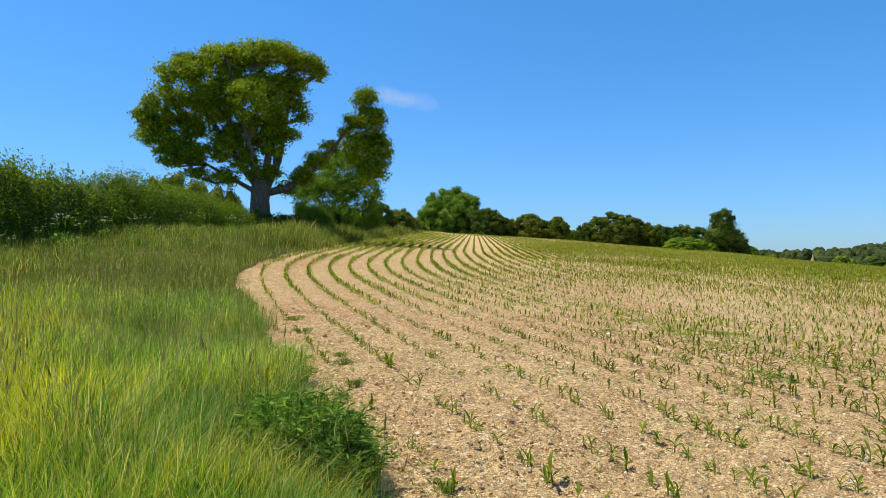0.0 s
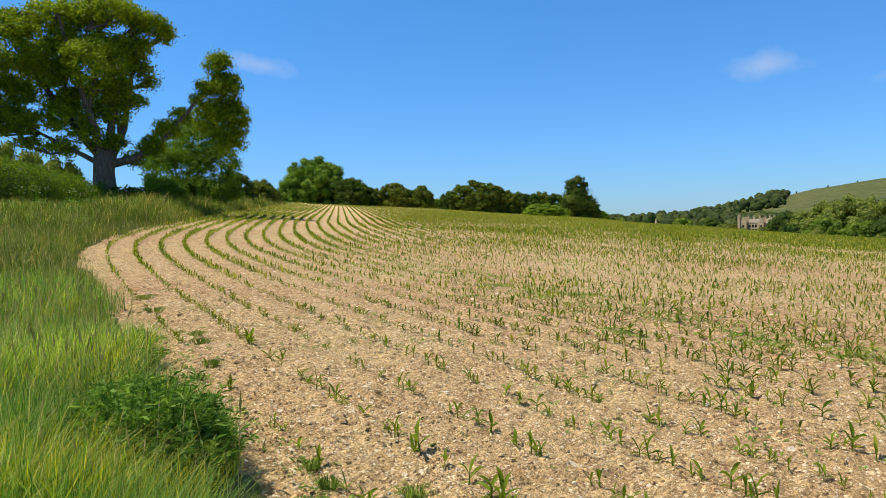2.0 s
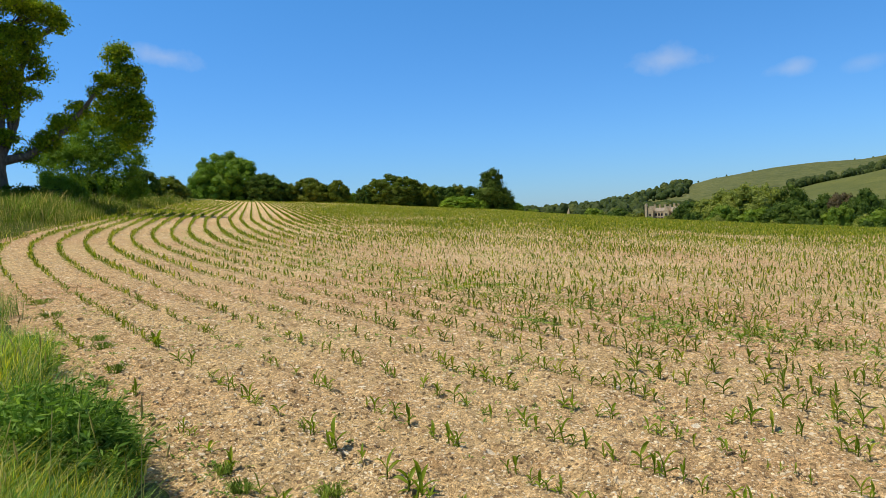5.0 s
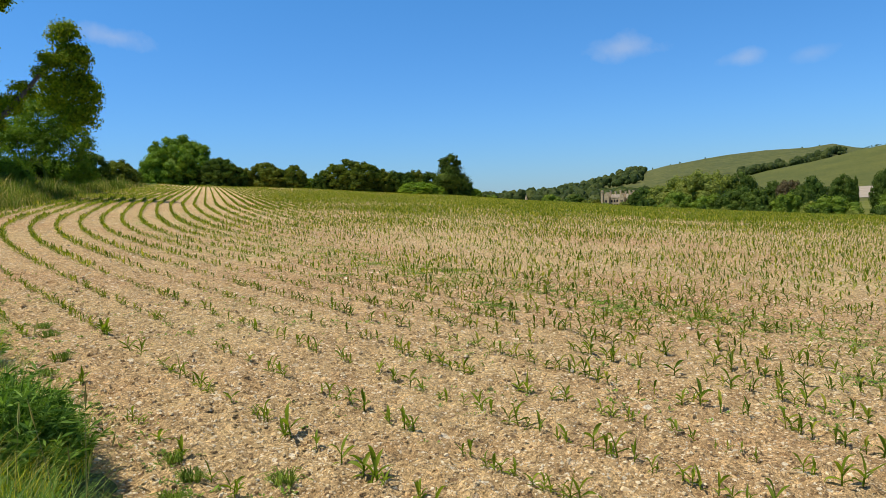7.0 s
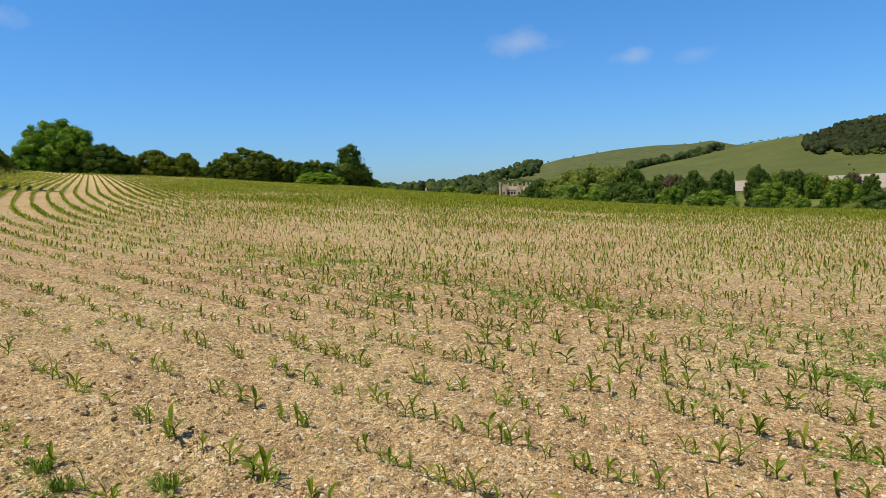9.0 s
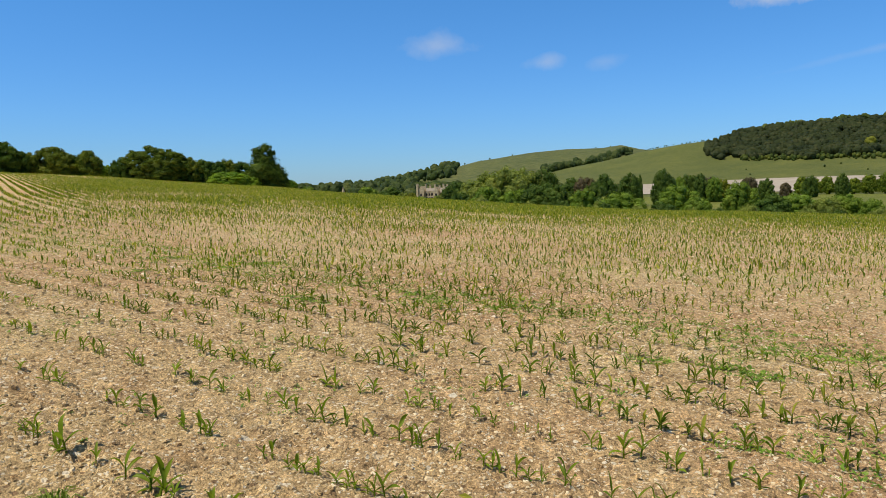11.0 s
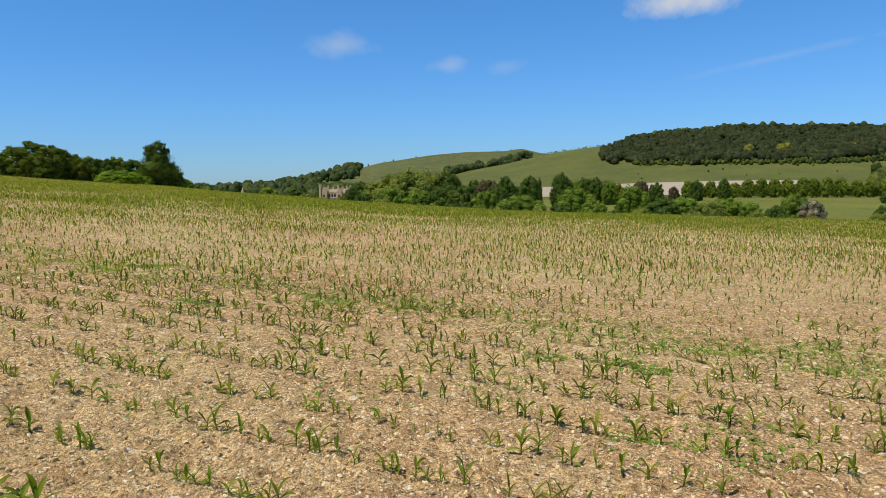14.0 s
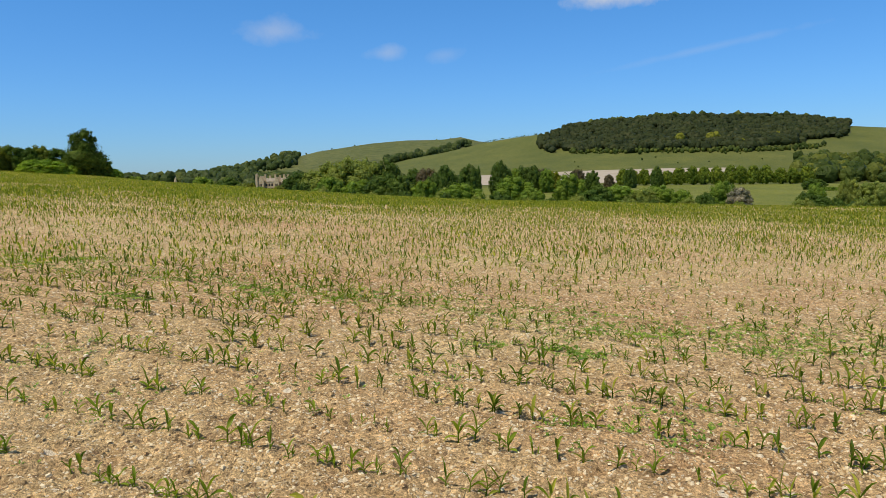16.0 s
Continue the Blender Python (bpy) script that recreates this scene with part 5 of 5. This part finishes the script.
# ---- weeds at the edge of the soil ----
def weed_clump(name, label, wide, tall, count, mat, seed, leaf=0.055):
    """A bushy weed: branching stems with narrow leaves all along them."""
    gen = np.random.default_rng(seed)
    root = new(name)
    tagged(root, label, "weed")
    stems, leaves = [], []
    per = 26
    for i in range(count // per):
        w, r = gen.uniform(0, 6.283), math.sqrt(gen.uniform(0, 1))
        o = np.array((math.cos(w) * r * wide * 0.35, math.sin(w) * r * wide * 0.35, -0.02))
        tip = np.array((math.cos(w) * r * wide * 0.55 + gen.normal() * 0.05, math.sin(w) * r * wide * 0.55 + gen.normal() * 0.05, tall * (1.05 - 0.62 * r * r) * gen.uniform(0.7, 1.1)))
        mid = (o + tip) / 2 + (0, 0, 0.05)
        stems.append(tube([o, mid, tip], [0.004, 0.003, 0.0015], 3))
        t = gen.uniform(0.2, 1.0, per)[:, None]
        c = o * (1 - t) ** 2 + 2 * mid * t * (1 - t) + tip * t * t
        d = gen.normal(size=(per, 3)) + (tip - o) * 1.2
        d[:, 2] = np.abs(d[:, 2]) * 0.6
        d /= np.linalg.norm(d, axis=1)[:, None]
        e = np.cross(d, gen.normal(size=(per, 3)))
        e /= np.linalg.norm(e, axis=1)[:, None]
        ln = (leaf * gen.uniform(0.6, 1.5, per))[:, None]
        leaves.append((np.stack([c, c + d * ln * 0.45 + e * ln * 0.10, c + d * ln - (0, 0, 0.012), c + d * ln * 0.45 - e * ln * 0.10], 1).reshape(-1, 3), np.arange(4 * per).reshape(per, 4)))
    v, f = join(stems)
    child("stem_tangle", mesh_from("stem_tangle", v, f, [mat]), root)["kind"] = "stuff"
    v, f = join(leaves)
    child("foliage", mesh_from("foliage", v, f, [mat]), root)["kind"] = "stuff"
    return root


WEED = leaf_material("weed_leaf", (0.070, 0.150, 0.024), (0.165, 0.290, 0.046), (0.32, 0.46, 0.12), 3.0, 0.36, 0.5)
MOSSY = leaf_material("low_weed_leaf", (0.132, 0.228, 0.031), (0.240, 0.348, 0.055), (0.384, 0.456, 0.102), 3.0, 0.3, 0.5)
for i, (x, y, wide, tall, count) in enumerate(((-0.93, 4.55, 1.0, 0.62, 9000), (-1.12, 5.5, 0.9, 0.36, 4200), (-0.86, 4.2, 0.7, 0.36, 3000), (-1.7, 7.6, 0.6, 0.24, 1500), (-1.95, 8.5, 0.6, 0.20, 1300))):
    ob = weed_clump("weed_bush", "dense dark green leafy weed at the edge of the soil", wide, tall, int(count * 1.9), WEED, 200 + i, 0.062)
    place(ob, stand(x, y, 40 * i))
for i, (x, y, wide) in enumerate(((0.03, 4.75, 0.20), (0.12, 4.45, 0.22), (0.0, 4.15, 0.26), (0.62, 4.25, 0.24), (-1.22, 8.85, 0.35), (-1.34, 9.3, 0.3), (-0.95, 7.7, 0.28), (-2.2, 11.2, 0.5), (-1.0, 7.1, 0.2), (-2.6, 12.6, 0.5))):
    ob = weed_clump("weed_tuft", "small bright green weed tuft on bare soil", wide * 0.62, 0.05, 1100, MOSSY, 230 + i, 0.011)
    place(ob, stand(x, y, 70 * i))


for i, (x, y, wide) in enumerate(((-7.3, 58.0, 1.9), (-6.0, 90.0, 2.2))):
    ob = weed_clump("nettle_clump", "dark clump of tall nettles at the field edge", wide, wide * 0.45, 3000, DARK, 260 + i, 0.12)
    place(ob, stand(x, y, 50 * i))


def rosettes(seed, n):
    gen = np.random.default_rng(seed)
    out = []
    for _ in range(n):
        k = 7
        w = gen.uniform(0, 6.283, k)
        r = gen.uniform(0.02, 0.05, k)
        d = np.stack([np.cos(w), np.sin(w), gen.uniform(0.1, 0.8, k)], -1)
        e = np.stack([-np.sin(w), np.cos(w), np.zeros(k)], -1)
        c = gen.normal(size=(k, 3)) * (0.02, 0.02, 0.002)
        tip = c + d * r[:, None]
        v = np.stack([c, (c + tip) / 2 + e * (r * 0.28)[:, None], tip, (c + tip) / 2 - e * (r * 0.28)[:, None]], 1).reshape(-1, 3)
        out.append((v, np.arange(4 * k).reshape(k, 4)))
    return out


def build_soil_weeds():
    gen = np.random.default_rng(61)
    n = 420000
    az = gen.uniform(-20, 90, n)
    d = np.exp(gen.uniform(math.log(2.4), math.log(45), n))
    x, y = d * np.sin(np.radians(az)), d * np.cos(np.radians(az))
    o = inward(x, y)
    patchy = smooth(0.45, 0.7, vnoise(x, y, 0.55, 13)) * smooth(0.3, 0.6, vnoise(x, y, 3.0, 14))
    chance = np.exp(-((o - 7.9) / 0.75) ** 2) * (0.30 + 1.5 * patchy) + 0.9 * np.exp(-((o - 5.9) / 0.25) ** 2) * patchy + 0.05 * patchy + 0.25 * np.exp(-((o - 13.5) / 0.6) ** 2) * patchy + 0.05 * smooth(0.5, 0.0, o)
    ok = (o > 0.05) & (gen.uniform(0, 1, n) < chance * 0.9)
    x, y, d = x[ok], y[ok], d[ok]
    v, f = scatter(rosettes(3, 8), x, y, land(x, y) + soil_relief(x, y) * smooth(60, 15, d), gen.uniform(0.4, 1.05, len(x)), 62)
    tagged(new("soil_weeds", mesh_from("soil_weeds", v, f, [MOSSY])), "low green weeds spreading between the drills", "weeds", kind="stuff")


build_soil_weeds()


# ---- stones, clods and straw on the soil ----
def stone_material():
    m, n, l, b = material("flint_and_chalk", 0.9, 0.1)
    g = n.new("ShaderNodeNewGeometry")
    tone = ramp(n, l, g.outputs["Random Per Island"], [(0, (0.50, 0.36, 0.19)), (0.4, (0.70, 0.54, 0.32)), (0.75, (0.80, 0.66, 0.43)), (0.95, (0.88, 0.77, 0.55)), (1, (0.42, 0.34, 0.25))])
    grain = ramp(n, l, noise_out(n, l, 60, 4, 0.6, g.outputs["Position"]), [(0.3, (0.8, 0.78, 0.75)), (0.7, (1.08, 1.06, 1.04))])
    l.new(mix(n, l, tone, grain, 1.0, "MULTIPLY"), b.inputs["Base Color"])
    return m


def lumps(seed, n, flat, rough):
    """Angular little lumps: an uneven ring, a smaller one above it and a blunt top."""
    gen = np.random.default_rng(seed)
    out = []
    for _ in range(n):
        w = np.arange(5) * 1.2566 + gen.uniform(-0.35, 0.35, 5)
        r = gen.uniform(1 - rough, 1 + rough, 5)
        low = np.stack([np.cos(w) * r, np.sin(w) * r * gen.uniform(0.6, 0.95), np.full(5, -0.5 * flat)], -1)
        top = low * gen.uniform(0.45, 0.75) + np.stack([gen.normal(size=5) * 0.08, gen.normal(size=5) * 0.08, np.full(5, flat * gen.uniform(0.9, 1.3)) + gen.normal(size=5) * 0.12 * flat], -1)
        f = [(i, (i + 1) % 5, 5 + (i + 1) % 5) for i in range(5)] + [(i, 5 + (i + 1) % 5, 5 + i) for i in range(5)] + [(5, 6, 7), (5, 7, 8), (5, 8, 9)]
        out.append((np.concatenate([low, top]), np.array(f)))
    return out


STONE = stone_material()


def build_stones():
    gen = np.random.default_rng(71)
    for nm, lab, mat, n, lo, hi, flat, sink in (("soil_stones", "pale flint and chalk stones scattered over dry soil", STONE, 72000, 0.005, 0.018, 0.5, 0.3),
                                                ("soil_clods", "dry crumbly clods of brown soil", SOIL, 40000, 0.006, 0.026, 0.42, 0.3)):
        az = np.where(gen.uniform(0, 1, n) < 0.9, gen.uniform(-22, 90, n), gen.uniform(90, 168, n))
        d = np.exp(gen.uniform(math.log(2.3), math.log(45 if mat is STONE else 15), n))
        x, y = d * np.sin(np.radians(az)), d * np.cos(np.radians(az))
        ok = (inward(x, y) > 0.0) & (gen.uniform(0, 1, n) < 0.45 + 0.55 * vnoise(x, y, 0.7, 16))
        x, y, d = x[ok], y[ok], d[ok]
        size = lo + (hi - lo) * gen.uniform(0, 1, len(x)) ** 2.6
        size = size * (0.78 + 0.07 * d)
        z = land(x, y) + soil_relief(x, y) * smooth(60, 15, d) + size * (flat - sink) * 0.6
        v, f = scatter(lumps(72, 12, flat, 0.3), x, y, z, size, 73)
        tagged(new(nm, mesh_from(nm, v, f, [mat])), lab, "stones", kind="stuff")
    models = []
    for i, (tv, tf) in enumerate(lumps(75, 6, 0.6, 0.25)):
        models.append(tagged(new("flint_stone", mesh_from("flint_stone", tv, tf, [STONE])), "pale rough flint stone lying on dry soil", "stone", "larger flints among the drills"))
    for i in range(46):
        az, d = gen.uniform(-5, 85), gen.uniform(2.8, 9)
        x, y = polar(az, d)
        s = gen.uniform(0.014, 0.027)
        m = Matrix.LocRotScale((x, y, land1(x, y) + float(soil_relief(np.array([x]), np.array([y]))[0]) + s * 0.2), Euler((gen.normal() * 0.3, gen.normal() * 0.3, gen.uniform(0, 6))), (s, s, s))
        if i < 6:
            place(models[i], m)
        elif inward(x, y) > 0.3:
            put_copy(models[i % 6], m)
    # bits of straw
    n = 1500
    az, d = gen.uniform(-12, 88, n), np.exp(gen.uniform(math.log(2.2), math.log(14), n))
    x, y = d * np.sin(np.radians(az)), d * np.cos(np.radians(az))
    ok = inward(x, y) > 0.1
    x, y = x[ok], y[ok]
    tps = []
    for i in range(6):
        ln, b = gen.uniform(0.02, 0.06), gen.normal() * 0.01
        tps.append((np.array([(-ln, -0.0016, 0.004), (-ln, 0.0016, 0.006), (0, b + 0.0016, 0.010), (0, b - 0.0016, 0.008), (ln, 0.0016, 0.007), (ln, -0.0016, 0.004)]), np.array([(0, 1, 2, 3), (3, 2, 4, 5)])))
    v, f = scatter(tps, x, y, land(x, y) + soil_relief(x, y) + 0.004, gen.uniform(0.6, 1.5, len(x)), 78)
    tagged(new("straw_bits", mesh_from("straw_bits", v, f, [plain_material("old_straw", (0.40, 0.29, 0.15), (0.62, 0.49, 0.30), 30)])), "broken dry straw lying on the soil", "straw", kind="stuff")


build_stones()


# ---- cow parsley along the hedge foot ----
def cow_parsley(seed):
    gen = np.random.default_rng(seed)
    root = new("cow_parsley")
    tagged(root, "cow parsley with flat white flower heads by the hedge", "wildflower", "cow parsley along the hedge")
    h = gen.uniform(0.75, 1.0)
    v, f = tube([(0, 0, -0.05), (0.02, 0.01, h * 0.5), (0.05, 0.02, h * 0.8)], [0.008, 0.006, 0.004], 4)
    child("stem", mesh_from("stem", v, f, [G_GREEN]), root)
    for k in range(4):
        w = gen.uniform(0, 6.28)
        c = np.array((math.cos(w) * 0.14, math.sin(w) * 0.14, h * gen.uniform(0.85, 1.1)))
        sv, sf = tube([(0.05, 0.02, h * 0.78), c * (0.6, 0.6, 0.95), c], [0.003, 0.002, 0.002], 3)
        pts = c + gen.normal(size=(26, 3)) * (0.026, 0.026, 0.010)
        lv, lf = leaf_quads(pts, 0.008, gen)
        umbel = child("flower_head", mesh_from("flower_head", lv, lf, [PETAL]), root, "flat white flower head")
        umbel["kind"] = "stuff"
        child("flower_stalk", mesh_from("flower_stalk", sv, sf, [G_GREEN]), umbel)
    pts = np.stack([gen.normal(size=60) * 0.13, gen.normal(size=60) * 0.13, gen.uniform(0.05, 0.5, 60)], -1)
    lv, lf = leaf_quads(pts, 0.045, gen)
    child("leaves", mesh_from("leaves", lv, lf, [G_DEEP]), root)["kind"] = "stuff"
    return root


PETAL = leaf_material("white_petal", (0.605, 0.616, 0.528), (0.792, 0.792, 0.726), (0.880, 0.880, 0.836), 2.0, 0.2)
models = [cow_parsley(300 + i) for i in range(4)]
for i in range(50):
    t = rng.uniform(0, 1)
    y = 13 + 38 * t * t ** 0.3 if i < 34 else 16 + 13 * t
    x = np.interp(y, (8, 20, 34, 45, 51), (-14.4, -12.3, -11.8, -12.2, -12.8)) + rng.normal() * 0.5
    m = stand(x, y, rng.uniform(0, 360), rng.uniform(0.8, 1.15), rng.uniform(0.8, 1.15))
    place(models[i], m) if i < 4 else put_copy(models[i % 4], m)


# ---- the old stone house and the spire in the valley ----
def box(bm, x0, x1, y0, y1, z0, z1):
    vs = [bm.verts.new(p) for p in ((x0, y0, z0), (x1, y0, z0), (x1, y1, z0), (x0, y1, z0), (x0, y0, z1), (x1, y0, z1), (x1, y1, z1), (x0, y1, z1))]
    for q in ((0, 3, 2, 1), (4, 5, 6, 7), (0, 1, 5, 4), (1, 2, 6, 5), (2, 3, 7, 6), (3, 0, 4, 7)):
        bm.faces.new([vs[i] for i in q])


def gable(bm, x0, x1, y0, y1, z0, z1, lengthwise=False):
    """A pitched prism; its ridge runs along y, or along x."""
    if lengthwise:
        ym = (y0 + y1) / 2
        pts = ((x0, y0, z0), (x0, y1, z0), (x0, ym, z1), (x1, y0, z0), (x1, y1, z0), (x1, ym, z1))
    else:
        xm = (x0 + x1) / 2
        pts = ((x0, y0, z0), (x1, y0, z0), (xm, y0, z1), (x0, y1, z0), (x1, y1, z0), (xm, y1, z1))
    vs = [bm.verts.new(p) for p in pts]
    for q in ((0, 1, 2), (5, 4, 3), (0, 3, 4, 1), (1, 4, 5, 2), (2, 5, 3, 0)):
        bm.faces.new([vs[i] for i in q])


def part(name, bm, mat, parent, label=""):
    bmesh.ops.recalc_face_normals(bm, faces=bm.faces)
    me = bpy.data.meshes.new(name)
    bm.to_mesh(me)
    bm.free()
    me.materials.append(mat)
    return child(name, me, parent, label)


def shape(fn, *args):
    bm = bmesh.new()
    fn(bm, *args)
    return bm


LIMESTONE = plain_material("weathered_limestone", (0.322, 0.236, 0.132), (0.575, 0.454, 0.282), 0.6)
ROOFSTONE = plain_material("stone_roof_tiles", (0.20, 0.165, 0.125), (0.34, 0.29, 0.23), 0.8)
GLASS = material("leaded_glass", 0.15, 0.5)
GLASS[3].inputs["Base Color"].default_value = (0.02, 0.022, 0.025, 1)


def build_manor():
    root = new("manor_house")
    tagged(root, "old pale stone manor house with gables and chimneys among trees", "house")
    part("main_wall", shape(box, -10, 14, 0, 9, -2, 12.5), LIMESTONE, root)
    part("main_roof", shape(gable, -10.2, 14.2, -0.2, 9.2, 12.5, 16.5, True), ROOFSTONE, root, "stone-tiled pitched roof")
    for x0, x1, top in ((-16, -9.5, 14), (1.5, 7, 13), (11, 16.5, 13.2)):
        wing = part("wing_wall", shape(box, x0, x1, -3.2, 8, -2, top), LIMESTONE, root)
        part("gable", shape(gable, x0 - 0.1, x1 + 0.1, -3.3, 8.1, top, top + 4.6), LIMESTONE, wing)
        for z in (4.5, 8.6):
            win = part("window", shape(box, (x0 + x1) / 2 - 1.1, (x0 + x1) / 2 + 1.1, -3.36, -3.2, z, z + 2.3), GLASS[0], wing, "dark mullioned window")
            part("mullion", shape(box, (x0 + x1) / 2 - 0.12, (x0 + x1) / 2 + 0.12, -3.46, -3.36, z, z + 2.3), LIMESTONE, win)
    for x in (-8, -5, -2, 8.5, 9.9):
        for z in (4.5, 8.6):
            part("window", shape(box, x - 0.9, x + 0.9, -0.16, 0, z, z + 2.6), GLASS[0], root, "dark mullioned window")
    tower = part("stair_turret", shape(box, -17.6, -15.4, -4.4, -2.0, -2, 19.0), LIMESTONE, root, "slim square stair turret")
    part("turret_cap", shape(gable, -17.8, -15.2, -4.6, -1.8, 19.0, 21.2), LIMESTONE, tower)
    for x, y, top in ((-12, 6, 20.0), (-6, 4.5, 19.2), (-0.5, 4.5, 19.6), (4.2, 6, 18.8), (9, 4.5, 19.8), (12.5, 6, 19.4), (15.8, 5, 18.6)):
        stack = part("chimney_stack", shape(box, x - 0.75, x + 0.75, y - 0.6, y + 0.6, 11, top), LIMESTONE, root)
        part("chimney_cap", shape(box, x - 0.95, x + 0.95, y - 0.8, y + 0.8, top, top + 0.4), LIMESTONE, stack)
    for i in range(9):
        part("battlement", shape(box, -9.2 + i * 1.25, -8.5 + i * 1.25, -0.25, 0.25, 12.5, 13.5), LIMESTONE, root)
    x, y = polar(34.65, 700)
    place(root, Matrix.LocRotScale((x, y, land1(x, y)), Euler((0, 0, radians(-62))), (0.97, 0.97, 0.97)))

    spire = new("church_spire")
    tagged(spire, "small pale stone church spire rising above trees", "church")
    part("tower", shape(box, -2.2, 2.2, -2.2, 2.2, -1, 11.5), LIMESTONE, spire)
    bm = bmesh.new()
    bmesh.ops.create_cone(bm, segments=8, radius1=2.0, radius2=0.1, depth=7, cap_ends=True, matrix=Matrix.Translation((0, 0, 15)))
    part("steeple", bm, LIMESTONE, spire)
    x, y = polar(27.45, 650)
    place(spire, Matrix.LocRotScale((x, y, land1(x, y)), Euler((0, 0, 0.3)), (1, 1, 1)))


build_manor()


# ---- scattered bushes on the open hill ----
def build_hill_bushes():
    gen = np.random.default_rng(81)
    wood("skyline_scrub", "small dark thorn bushes along the hill's skyline", [polar(51.2 + 4.6 * gen.uniform() ** 1.3, gen.uniform(1735, 1750)) for _ in range(46)], 1.4, FARLEAF, 82, 10, 0.16, False, 2)
    wood("ridge_scrub", "few small bushes along the far ridge", [polar(a, 2480) for a in (37.2, 38.5, 39.2, 41, 47.5, 48.6)], 2.6, FARLEAF, 84, 10, 0.16, False, 2)
    band = [polar(a, np.interp(a, (57, 62, 66, 70, 74, 76), (1405, 1340, 1332, 1328, 1352, 1425)) + gen.normal() * 13) for a in gen.uniform(58, 76, 420)]
    wood("wood_edge_scrub", "band of low green scrub along the foot of the wood", band, 3.2, SLOPELEAF, 85, 12, 0.16, False, 2)
    open_hill = [polar(gen.uniform(57, 72), gen.uniform(1150, 1290)) for _ in range(8)]
    wood("hill_scrub", "scattered small dark bushes on the open hillside", open_hill, 1.7, FARLEAF, 86, 10, 0.16, False, 2)


build_hill_bushes()
